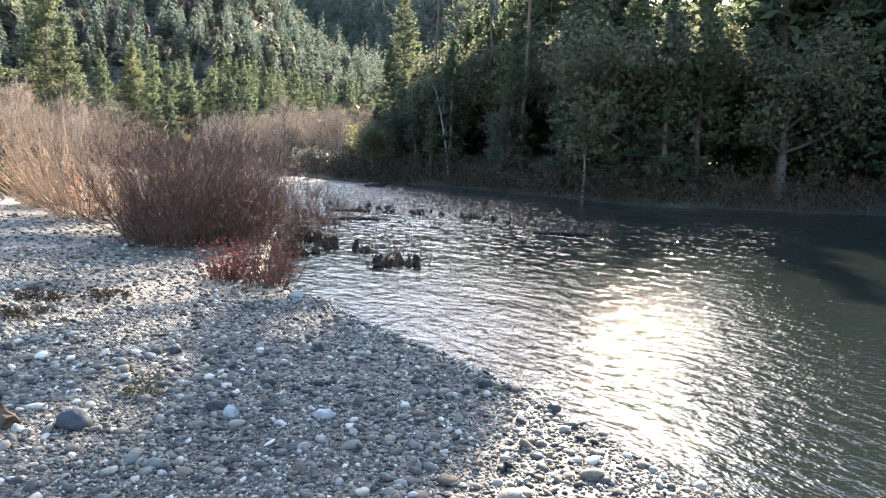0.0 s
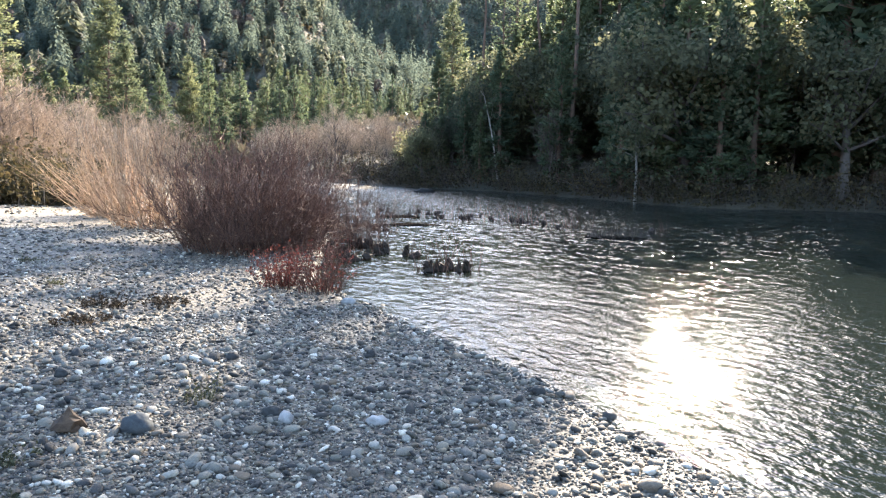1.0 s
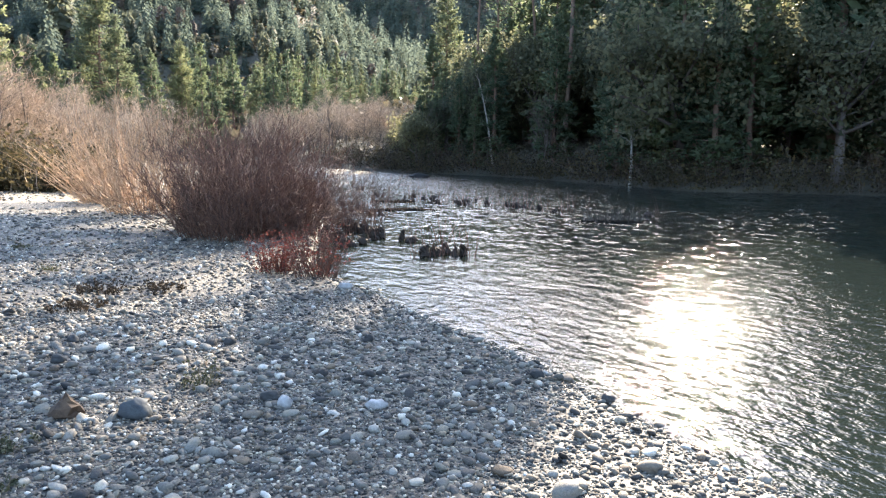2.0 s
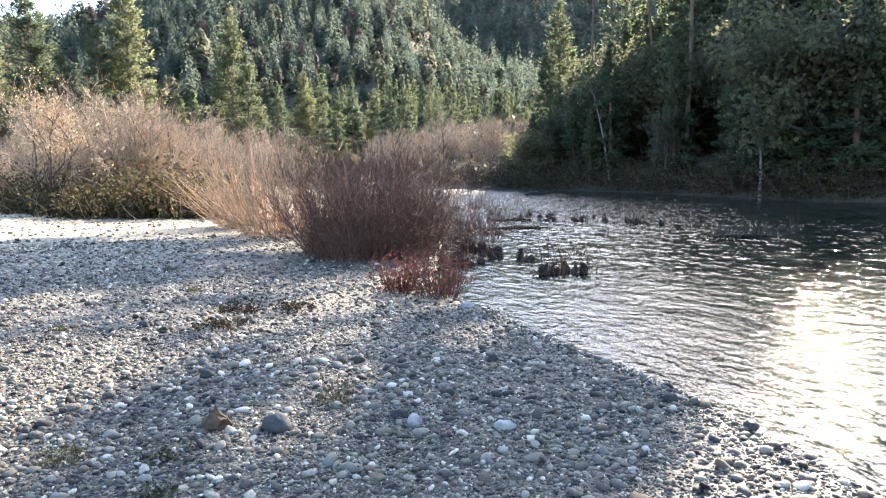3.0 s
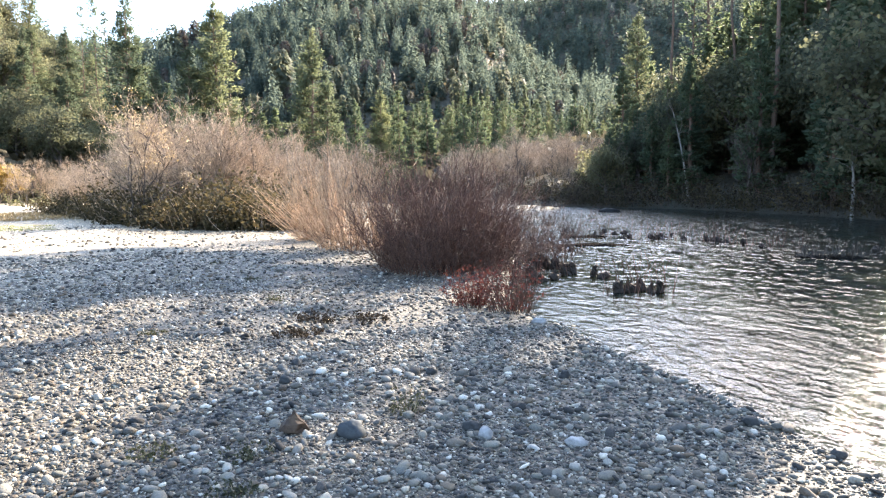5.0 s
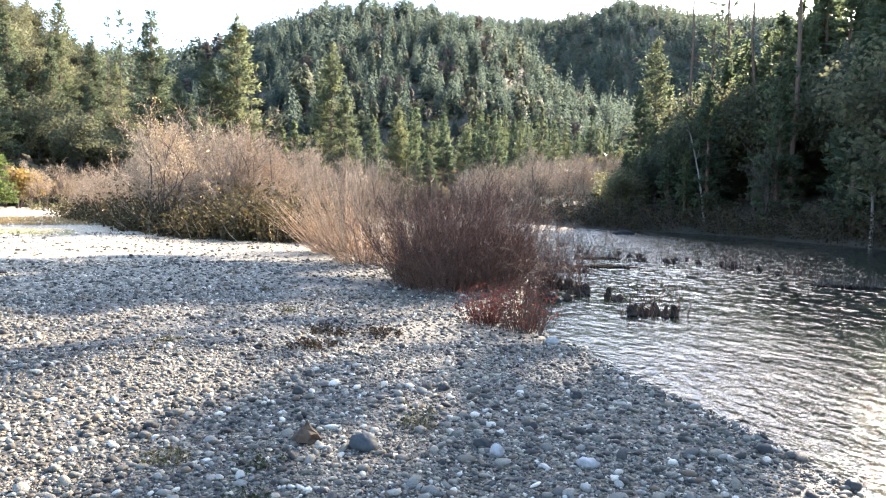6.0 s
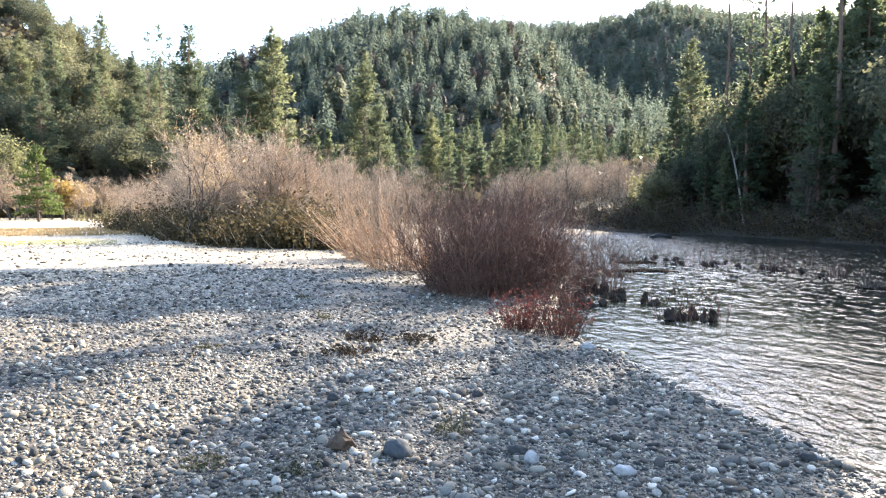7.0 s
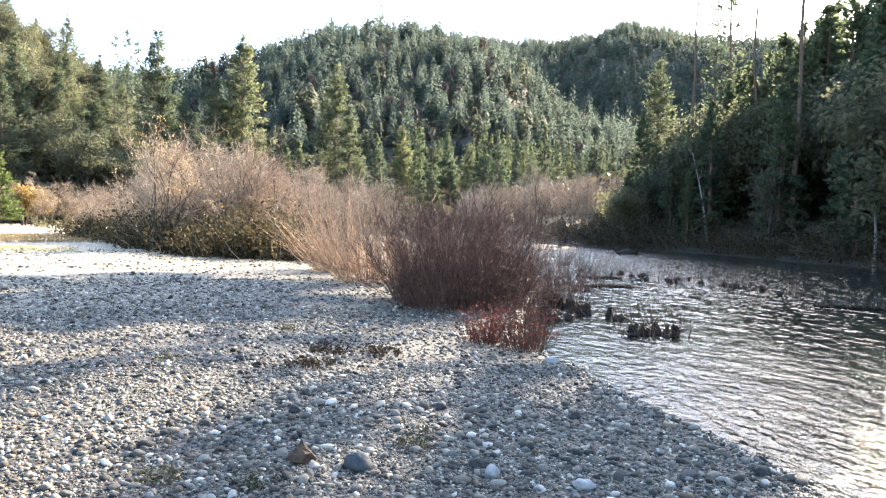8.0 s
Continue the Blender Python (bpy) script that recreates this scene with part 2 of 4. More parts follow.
# ---- mesh helpers ----
def mesh_of(name, verts, faces, mats, smooth=False, which=None):
    """A mesh from arrays: faces is one array of equal polygons or a list of such arrays."""
    verts = np.asarray(verts, dtype=np.float32).reshape(-1, 3)
    groups = faces if isinstance(faces, list) else [faces]
    groups = [np.asarray(g, dtype=np.int32) for g in groups if len(g)]
    loops = np.concatenate([g.ravel() for g in groups])
    sizes = np.concatenate([np.full(len(g), g.shape[1], dtype=np.int32) for g in groups])
    me = bpy.data.meshes.new(name)
    me.vertices.add(len(verts))
    me.vertices.foreach_set("co", verts.ravel())
    me.loops.add(len(loops))
    me.loops.foreach_set("vertex_index", loops)
    me.polygons.add(len(sizes))
    me.polygons.foreach_set("loop_start", np.concatenate([[0], np.cumsum(sizes)[:-1]]).astype(np.int32))
    me.polygons.foreach_set("use_smooth", np.full(len(sizes), smooth))
    for m in mats if isinstance(mats, (list, tuple)) else [mats]:
        me.materials.append(m)
    if which is not None:
        me.polygons.foreach_set("material_index", np.asarray(which, dtype=np.int32))
    me.update(calc_edges=True)
    return me


def clothed(name, v, sides, out, mats, which=None, pull=0.7):
    """A mesh of single leaves that all face outwards; their normals lean towards the crown that they clothe, so that it shades softly."""
    v = np.asarray(v).reshape(-1, sides, 3).copy()
    out = unit(out)
    face = unit(np.cross(v[:, 1] - v[:, 0], v[:, 2] - v[:, 0]))
    back = np.einsum("ij,ij->i", face, out) < 0
    v[back] = v[back][:, ::-1]
    face[back] *= -1
    me = mesh_of(name, v.reshape(-1, 3), np.arange(len(v) * sides).reshape(-1, sides), mats, True, which)
    me.normals_split_custom_set_from_vertices(np.repeat(unit(face + pull * out), sides, axis=0).astype(np.float32))
    return me


def part(name, mesh, parent, label=""):
    ob = new(name, mesh)
    ob.parent = parent
    return tagged(ob, label) if label else ob


def thing(name, m, label, category, group="", kind=""):
    ob = new(name)
    ob.matrix_basis = m
    return tagged(ob, label, category, group, kind)


def unit(v):
    return v / np.maximum(np.linalg.norm(v, axis=-1, keepdims=True), 1e-9)


def tubes(paths, radii, sides=3):
    """Tapered tubes along many paths of the same length: paths (B, n, 3), radii (B, n)."""
    b, n, _ = paths.shape
    tang = unit(np.gradient(paths, axis=1)) if n > 2 else np.repeat(unit(paths[:, 1:] - paths[:, :1]), 2, axis=1)
    ref = np.where(np.abs(tang[..., 2:3]) > 0.8, np.array([1.0, 0.2, 0]), np.array([0, 0.1, 1.0]))
    u = unit(np.cross(tang, ref))
    v = np.cross(tang, u)
    a = np.arange(sides) * 2 * np.pi / sides
    ring = u[:, :, None] * np.cos(a)[None, None, :, None] + v[:, :, None] * np.sin(a)[None, None, :, None]
    verts = (paths[:, :, None] + ring * radii[:, :, None, None]).reshape(-1, 3)
    base = (np.arange(b)[:, None, None] * n + np.arange(n - 1)[None, :, None]) * sides
    k = np.arange(sides)[None, None, :]
    k2 = (k + 1) % sides
    quads = np.stack([base + k, base + k2, base + k2 + sides, base + k + sides], -1).reshape(-1, 4)
    return verts, quads


def joined(pieces):
    """Joins (verts, faces) pieces with equal polygons."""
    vs, fs, at = [], [], 0
    for v, f in pieces:
        vs.append(v)
        fs.append(f + at)
        at += len(v)
    return np.concatenate(vs), np.concatenate(fs)


def grown(start, way, length, n, r, lift=0.0, wobble=0.12):
    """Paths that grow from start (B, 3) along way, bending upwards by lift, with random wobble."""
    b = len(start)
    pts = np.empty((b, n, 3))
    pts[:, 0] = start
    d = unit(way)
    step = (np.asarray(length) / (n - 1)).reshape(-1, 1)
    for i in range(1, n):
        pts[:, i] = pts[:, i - 1] + d * step
        d = unit(d + r.normal(0, wobble, (b, 3)) + np.array([0, 0, lift]))
    return pts


def leaves(centres, size, r, long=1.6, flat=None):
    """Small four-cornered leaves, bent along the middle, at random turns."""
    n = len(centres)
    d = unit(r.normal(0, 1, (n, 3))) if flat is None else unit(flat + r.normal(0, 0.45, (n, 3)))
    e = unit(np.cross(d, r.normal(0, 1, (n, 3))))
    up = np.cross(d, e)
    s = (size * r.uniform(0.6, 1.4, n))[:, None]
    v = np.stack([centres - d * s * long * 0.5, centres + e * s * 0.5 + up * s * 0.12, centres + d * s * long * 0.5, centres - e * s * 0.5 + up * s * 0.12], 1).reshape(-1, 3)
    return v, np.arange(n * 4).reshape(-1, 4)


# ---- the lie of the land ----
WATER = -0.12
LEFT_BANK = np.array([(30, -60), (9, -20), (4.2, -5), (2.4, 1.6), (1.45, 3.3), (1.08, 3.85), (0.78, 4.45), (0.42, 5.15), (-0.15, 5.85), (-0.62, 6.55), (-1.3, 7.65), (-1.85, 8.3), (-2.5, 9.5),
                      (-2.9, 11.5), (-3.6, 15), (-6.2, 22), (-10, 30), (-15, 39), (-22, 55), (-45, 80), (-120, 112)], float)
RIGHT_BANK = np.array([(140, -60), (80, 4), (45, 19), (30, 25), (18, 29.6), (9, 30.5), (5.5, 37), (1, 44), (-5, 49), (-9.5, 53.5), (-17, 65), (-45, 100), (-120, 135)], float)


def to_line(p, line):
    best = np.full(len(p), 1e9)
    for a, b in zip(line[:-1], line[1:]):
        d = b - a
        t = np.clip(((p - a) @ d) / (d @ d), 0, 1)
        best = np.minimum(best, np.linalg.norm(p - a - t[:, None] * d, axis=1))
    return best


def in_river(p):
    poly = np.concatenate([LEFT_BANK, RIGHT_BANK[::-1]])
    inside = np.zeros(len(p), bool)
    for a, b in zip(poly, np.roll(poly, -1, axis=0)):
        cross = (a[1] > p[:, 1]) != (b[1] > p[:, 1])
        x = a[0] + (p[:, 1] - a[1]) * (b[0] - a[0]) / (b[1] - a[1] if b[1] != a[1] else 1e-9)
        inside ^= cross & (p[:, 0] < x)
    return inside


RIDGE_AZ = np.array([-180, -75, -58, -50, -42, -35, -30, -26, -21, -17.5, -14, -11, -8, -5, -1, 8, 60, 180])
RIDGE_EL = np.array([10, 12, 11, 9.4, 9.6, 12.4, 13.9, 14.3, 14.1, 13.6, 11.2, 8.6, 7.2, 6.2, 5, 5, 8, 10])
BACK_AZ = np.array([-180, -30, -22, -17, -11, -8, -5.5, -2, 3, 10, 40, 180])
BACK_EL = np.array([0, 6, 12.8, 14.2, 14.2, 14.7, 15.3, 14.4, 13.4, 13, 10, 0])
NEAR_AZ = np.array([-180, -100, -75, -56, -53, -51, -48, -46, -43, -39, -34])
NEAR_EL = np.array([0, 0, 14.5, 13.4, 12.6, 11.2, 9.2, 7.2, 4.2, 2.0, 0.0])


def smooth(t):
    t = np.clip(t, 0, 1)
    return t * t * (3 - 2 * t)


def waves(x, y, scale, seed):
    r = np.random.default_rng(seed)
    z = np.zeros_like(x)
    for i in range(7):
        a, f, ph = r.uniform(0, 6.28), r.uniform(0.6, 2.2) / scale, r.uniform(0, 6.28)
        z += np.sin((x * math.cos(a) + y * math.sin(a)) * f * 6.28 + ph) / 4
    return z


def land(x, y):
    """Height of the ground at x, y (arrays)."""
    p = np.stack([x, y], 1)
    dl, dr, river = to_line(p, LEFT_BANK), to_line(p, RIGHT_BANK), in_river(p)
    r, az = np.hypot(x, y), np.degrees(np.arctan2(x, y))
    bar = WATER + 0.055 * np.minimum(dl, 3) + 0.022 * np.clip(dl - 3, 0, 14) + 0.006 * np.clip(dl - 17, 0, 60) + 0.015 * waves(x, y, 3.0, 3)
    right = WATER + 0.3 * np.minimum(dr, 4) + 0.24 * np.clip(dr - 4, 0, 20)
    bed = WATER - np.minimum(0.10 * np.minimum(dl, dr * 4), 0.7)
    # a low gravel shoal added in the riffle upstream, standing for its bright sparkle
    along, across = ((x + 11.3) * -0.85 + (y - 48) * 0.53), ((x + 11.3) * 0.53 + (y - 48) * 0.85)
    bed = np.maximum(bed, WATER + 0.3 - 0.38 * np.hypot(along / 5.0, across / 2.6) ** 2)
    z = np.where(river, bed, np.where(dr < dl, right, bar))
    el, eln = np.interp(az, RIDGE_AZ, RIDGE_EL), np.interp(az, NEAR_AZ, NEAR_EL)
    far_r, near_r = 620.0 + 60 * np.sin(np.radians(az * 7)), 240.0
    top, topn = far_r * np.tan(np.radians(el)) - 6, near_r * np.tan(np.radians(eln)) - 4
    hill = top * np.where(r < far_r, smooth((r - 130) / (far_r - 130)) ** 0.85, np.clip(1 - (r - far_r) / 500, 0.2, 1))
    hilln = topn * np.where(r < near_r, smooth((r - 85) / (near_r - 85)) ** 0.85, np.clip(1 - (r - near_r) / 200, 0, 1))
    back_r = 960.0
    topb = back_r * np.tan(np.radians(np.interp(az, BACK_AZ, BACK_EL))) - 6
    hill = np.maximum(hill, topb * np.where(r < back_r, smooth((r - 420) / (back_r - 420)) ** 0.85, np.clip(1 - (r - back_r) / 500, 0.2, 1)))
    rough = np.clip((r - 140) / 200, 0, 1) * 5 * waves(x, y, 90, 5)
    return np.maximum(z, np.where(river, -9, np.maximum(hill + rough, hilln + rough * 0.4)))


def land_at(x, y):
    return float(land(np.array([float(x)]), np.array([float(y)]))[0])


def polar(az, rad):
    a, r = np.meshgrid(np.radians(az), rad)
    na, nr = len(az), len(rad)
    i = (np.arange(nr - 1)[:, None] * na + np.arange(na - 1)[None, :]).reshape(-1)
    return (r * np.sin(a)).ravel(), (r * np.cos(a)).ravel(), np.stack([i, i + na, i + na + 1, i + 1], 1)


# ---- ground and river ----
az_all = np.concatenate([np.arange(-180, -66, 3.0), np.arange(-66, 50, 0.45), np.arange(50, 179, 3.0), [180.0]])
gx, gy, gf = polar(az_all, np.concatenate([[0.001], np.geomspace(0.3, 1500, 175)]))
gx, gy = gx + 0.63, gy - 0.87
gz = land(gx, gy)
cx, cy = gx[gf].mean(axis=1), gy[gf].mean(axis=1)
cp = np.stack([cx, cy], 1)
cl, cr, cw = to_line(cp, LEFT_BANK), to_line(cp, RIGHT_BANK), in_river(cp)
soil = (cr < np.minimum(cl, 5)) | ((cr < cl) & ~cw) | (np.hypot(cx, cy) > 95) | ((np.hypot(cx, cy) > 34) & (np.degrees(np.arctan2(cx, cy)) > -46) & (np.degrees(np.arctan2(cx, cy)) < 60) & ~cw)
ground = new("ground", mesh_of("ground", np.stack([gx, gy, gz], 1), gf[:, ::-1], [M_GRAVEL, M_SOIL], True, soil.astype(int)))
tagged(ground, "grey cobble gravel bar sloping down to the river", "ground", kind="structure")

wx, wy, wf = polar(np.concatenate([np.arange(-70, -45, 1.0), np.arange(-45, 42, 0.22), np.arange(42, 110, 2.0)]), np.geomspace(2.2, 150, 470))
wp = np.stack([wx[wf].mean(axis=1), wy[wf].mean(axis=1)], 1)
keep = in_river(wp) | (np.minimum(to_line(wp, LEFT_BANK), to_line(wp, RIGHT_BANK)) < 1.2)
wr = np.hypot(wx, wy)
amp = np.clip(to_line(np.stack([wx, wy], 1), LEFT_BANK) / 1.5, 0.25, 1.0)
swell = 0.003 * waves(wx + 0.3 * wy, wy, 0.9, 11) + 0.0026 * waves(wx, wy * 1.2, 0.36, 12) * np.clip(1.8 - wr / 12, 0, 1) + 0.0014 * waves(wx, wy, 0.19, 15) * np.clip(1.5 - wr / 6, 0, 1) + 0.005 * waves(wx, wy, 2.3, 13)
off = to_line(np.stack([wx, wy], 1), LEFT_BANK)
train = np.sin(6.283 * (off / 0.34 + 0.35 * waves(wx, wy, 2.0, 14)) + 1.1 * (wx - wy)) * np.clip(off / 0.4, 0, 1) * np.clip(1.6 - off / 1.1, 0, 1) * np.clip(2.2 - wr / 5, 0, 1)
wz = WATER + swell * amp * (0.8 + 1.1 * np.clip((wr - 8) / 9, 0, 1.3)) + 0.003 * train
used = np.unique(wf[keep])
renum = np.zeros(len(wx), int)
renum[used] = np.arange(len(used))
river = new("river", mesh_of("river", np.stack([wx, wy, wz], 1)[used], renum[wf[keep]][:, ::-1], M_WATER, True))
tagged(river, "dark rippling river water glinting in low sun", "river", kind="structure")


# ---- trees ----
def conifer(seed, height, radius, bare, needle, levels, open_top=1.0, dense=1.0, girth=0.016, taper=0.75, spray=0.17):
    """Meshes of a conifer of that height: trunk with limbs, and its crown of needle sprays from the height bare on."""
    r = np.random.default_rng(seed)
    n = 9
    trunk = np.zeros((1, n, 3))
    trunk[0, :, 2] = np.linspace(-0.6, height, n)
    trunk[0, 1:-1, :2] = r.normal(0, height * 0.004, (n - 2, 2))
    rad = (height * girth * np.linspace(1.15, 0.06, n))[None]
    tv, tf = tubes(trunk, rad, 8)
    starts, ways, lens = [], [], []
    for i in range(levels):
        f = (i + r.uniform(-0.4, 0.4)) / levels
        z = bare + (height * 0.985 - bare) * f
        reach = radius * (1 - f) ** taper * open_top * (0.55 + 0.45 * min(1, f * 6 + 0.35)) + 0.12
        for k in range(r.integers(4, 7)):
            if r.random() < 0.12:
                continue
            a = r.uniform(0, 6.283)
            starts.append((0, 0, z + r.uniform(-0.2, 0.2)))
            ways.append((math.cos(a), math.sin(a), -0.15 + 0.55 * f + r.normal(0, 0.12)))
            lens.append(reach * r.uniform(0.5, 1.12))
    starts, ways, lens = np.array(starts), np.array(ways), np.array(lens)
    limbs = grown(starts, ways, lens, 4, r, 0.08, 0.08)
    lr = np.outer(0.012 * lens + 0.008, [1.6, 1.1, 0.6, 0.25])
    lv, lf = tubes(limbs, lr, 3)
    per = np.maximum(2, (lens * 5.0 * dense).astype(int))
    which = np.repeat(np.arange(len(lens)), per)
    t = r.uniform(0.25, 1.05, len(which)) ** 0.8 * 3
    i0 = np.clip(t.astype(int), 0, 2)
    c = limbs[which, i0] + (limbs[which, i0 + 1] - limbs[which, i0]) * (t - i0)[:, None]
    side = unit(np.cross(ways[which], [0, 0, 1.0])) * (r.uniform(-1, 1, len(which)) * lens[which] * 0.28)[:, None]
    c = c + side + r.normal(0, 0.05, c.shape)
    c = np.repeat(c, 5, axis=0) + r.normal(0, 0.11, (len(c) * 5, 3))
    out = np.repeat(unit(ways[which] + 0.5 * side), 5, axis=0) + np.array([0, 0, 0.25])
    nv, nf = leaves(c, np.full(len(c), spray * (height / 14) ** 0.4), r, 2.6, out)
    outward = np.stack([c[:, 0], c[:, 1], 0.35 * np.hypot(c[:, 0], c[:, 1]) + 0.1], 1)
    return mesh_of("trunk", tv, tf, M_PINEBARK, True), clothed("crown", nv, 4, outward, needle, None, 0.45), mesh_of("branchwork", lv, lf, M_PINEBARK, True)


def oak(seed, height, radius, leaf, size=0.3, count=2600, gaps=0.5):
    r = np.random.default_rng(seed)
    trunk = grown(np.array([[0, 0, -0.5]]), np.array([[0.1, 0.05, 1.0]]), [height * 0.5], 6, r, 0.2, 0.1)
    tv, tf = tubes(trunk, (height * 0.024 * np.linspace(1.2, 0.6, 6))[None], 7)
    nb = 11
    a = r.uniform(0, 6.283, nb)
    st = trunk[0, r.integers(3, 6, nb)]
    br = grown(st, np.stack([np.cos(a), np.sin(a), r.uniform(0.2, 1.3, nb)], 1), r.uniform(0.5, 0.85, nb) * radius * 1.15, 5, r, 0.12, 0.15)
    bv, bf = tubes(br, np.outer(np.full(nb, height * 0.010), [1.2, 0.9, 0.6, 0.4, 0.2]), 4)
    st2 = br[np.repeat(np.arange(nb), 4), r.integers(2, 5, nb * 4)]
    tw = grown(st2, unit(r.normal(0, 1, (nb * 4, 3))) + [0, 0, 0.4], r.uniform(0.25, 0.5, nb * 4) * radius, 4, r, 0.1, 0.2)
    wv, wf2 = tubes(tw, np.outer(np.full(nb * 4, height * 0.0035), [1.2, 0.9, 0.6, 0.3]), 3)
    hubs = np.concatenate([br[:, -1], br[:, 3], tw[:, -1], tw[:, 2], trunk[0, -2:] + [0, 0, height * 0.2]])
    own = r.integers(0, len(hubs), count)
    blob = unit(r.normal(0, 1, (count, 3))) * (r.uniform(0, 1, count) ** 0.45)[:, None] * radius * 0.30 * np.array([1, 1, 0.75])
    c = hubs[own] + blob
    c[:, 2] = np.maximum(c[:, 2], height * 0.12)
    nv, nf = leaves(c, np.full(count, size), r, 1.5, unit(np.cross(blob + [0, 0, radius * 0.12], r.normal(0, 1, (count, 3)))))
    return mesh_of("trunk", tv, tf, M_GREYBARK, True), clothed("crown", nv, 4, unit(blob) + 0.5 * unit(c - [0, 0, height * 0.45]), leaf), mesh_of("branchwork", *joined([(bv, bf), (wv, wf2)]), M_GREYBARK, True)


def bare_tree(seed, height, stems, spread, twig=M_TWIG, density=1.0):
    """A leafless riverside tree: trunks, spreading limbs, and a haze of ever finer twigs."""
    r = np.random.default_rng(seed)
    a = r.uniform(0, 6.283, stems)
    tr = grown(np.stack([np.cos(a), np.sin(a), 0 * a], 1) * 0.15 - [0, 0, 0.2], np.stack([np.cos(a) * spread, np.sin(a) * spread, np.ones(stems)], 1), height * r.uniform(0.6, 0.92, stems), 8, r, 0.08, 0.11)
    tv, tf = tubes(tr, np.outer(np.full(stems, height * 0.0085), np.linspace(1.2, 0.15, 8)), 5)

    def fork(parents, lens, per, lo, share, lift, wide):
        b, n = len(parents), parents.shape[1]
        own = np.repeat(np.arange(b), per)
        t = r.uniform(lo, n - 1.05, len(own))
        i = t.astype(int)
        st = parents[own, i] + (parents[own, i + 1] - parents[own, i]) * (t - i)[:, None]
        d = unit(parents[own, i + 1] - parents[own, i])
        w = unit(d + unit(r.normal(0, 1, (len(own), 3))) * wide + [0, 0, lift])
        ln = lens[own] * share * r.uniform(0.5, 1.1, len(own)) * (1.2 - 0.75 * t / n)
        return st, w, ln
    st, w, ln = fork(tr, np.full(stems, height), max(6, int(22 / stems ** 0.5)), 1.6, 0.48, 0.1, 1.0)
    b1 = grown(st, w, ln, 6, r, 0.10, 0.16)
    v1, f1 = tubes(b1, np.outer(0.010 * ln + 0.006, [1.1, 0.85, 0.65, 0.5, 0.35, 0.15]), 3)
    st, w, l2 = fork(b1, ln, int(6 * density), 0.8, 0.55, 0.12, 0.95)
    b2 = grown(st, w, l2, 4, r, 0.08, 0.18)
    v2, f2 = tubes(b2, np.outer(0.006 * l2 + 0.006, [1.0, 0.75, 0.5, 0.25]), 3)
    st, w, l3 = fork(b2, l2, int(4 * density), 0.3, 0.6, 0.1, 0.95)
    b3 = grown(st, w, l3 + 0.12, 3, r, 0.08, 0.2)
    v3, f3 = tubes(b3, np.outer(0.003 * l3 + 0.0055, [1.0, 0.75, 0.35]), 3)
    st, w, l4 = fork(b3, l3, 1, 0.3, 0.7, 0.1, 0.8)
    b4 = grown(st, w, l4 + 0.12, 2, r, 0.08, 0.2)
    v4, f4 = tubes(b4, np.outer(np.full(len(l4), 0.0045), [1.0, 0.5]), 3)
    top = max(p[..., 2].max() for p in (tr, b1, b2))
    for q in (tv, v1, v2, v3, v4, b3):
        q *= height / top
    return mesh_of("trunk", tv, tf, M_GREYBARK, True), mesh_of("crown", *joined([(v2, f2), (v3, f3), (v4, f4)]), twig), mesh_of("branchwork", v1, f1, M_GREYBARK, True), b3[:, -1]


def plant(name, meshes, x, y, turn, scale, label, category, group, sink=0.15):
    """One tree from its meshes, rooted in the ground."""
    t = thing(name, pose(x, y, land_at(x, y) - sink, 0, 0, turn) @ Matrix.Diagonal((scale, scale, scale, 1)), label, category, group)
    t.scale = (scale, scale, scale)
    trunk = part("trunk", meshes[0], t)
    part("crown", meshes[1], t)
    tagged(part("branchwork", meshes[2], trunk), kind="stuff")
    for me in meshes[3:]:
        part("foliage", me, t, "sparse dry tan and yellow leaves")
    return t


def at(az, dist):
    return dist * math.sin(radians(az)), dist * math.cos(radians(az))


PINES = [conifer(20 + i, 14, 3.3, 1.4, M_NEEDLE, 46, 1.0, 2.3, 0.012, 0.85, 0.085) for i in range(3)]
FIRS = [conifer(40 + i, 14, 2.3, 0.8, M_FIR, 38, 1.0, 0.9) for i in range(3)]
LIGHT = [conifer(50 + i, 14, 2.7, 0.8, M_NEEDLE if i == 2 else M_FIR, 34, 1.0, 1.1, 0.014, 0.8, 0.14) for i in range(4)]
# added for the shade their high crowns cast, as are the wide ones below
SHADE_SLIM = conifer(78, 24.5, 0.95, 18.0, M_FIR, 14, 1.1, 1.8, 0.006)
SHADE_TALL = [conifer(70 + i, 24.5, 2.2, 21.6, M_FIR, 10, 1.2, 1.8, 0.006) for i in range(3)]
YOUNG = conifer(47, 14, 4.6, 2.0, M_YOUNG, 24, 1.0, 1.2)
SHADE_WIDE = [conifer(75 + i, 24.5, 2.1, 18.4, M_FIR, 14, 1.1, dn, 0.006) for i, dn in enumerate([0.7, 0.2])]
SNAGS = [conifer(60 + i, 14, 1.15, 4.0, M_FIR, 22, 1.0, 0.5, 0.006, 0.6, 0.09) for i in range(2)]
OAKS = [oak(80 + i, 9, 4.2, M_OAK, 0.15, 6400) for i in range(4)]
BARE = [bare_tree(100 + i, 6, s, sp)[:3] for i, (s, sp) in enumerate([(3, 0.18), (5, 0.25), (2, 0.12), (6, 0.3)])]

# bare trees for the far bank, in the shade-darkened twigs
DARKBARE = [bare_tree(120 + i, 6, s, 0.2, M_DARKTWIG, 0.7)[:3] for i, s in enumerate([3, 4])]

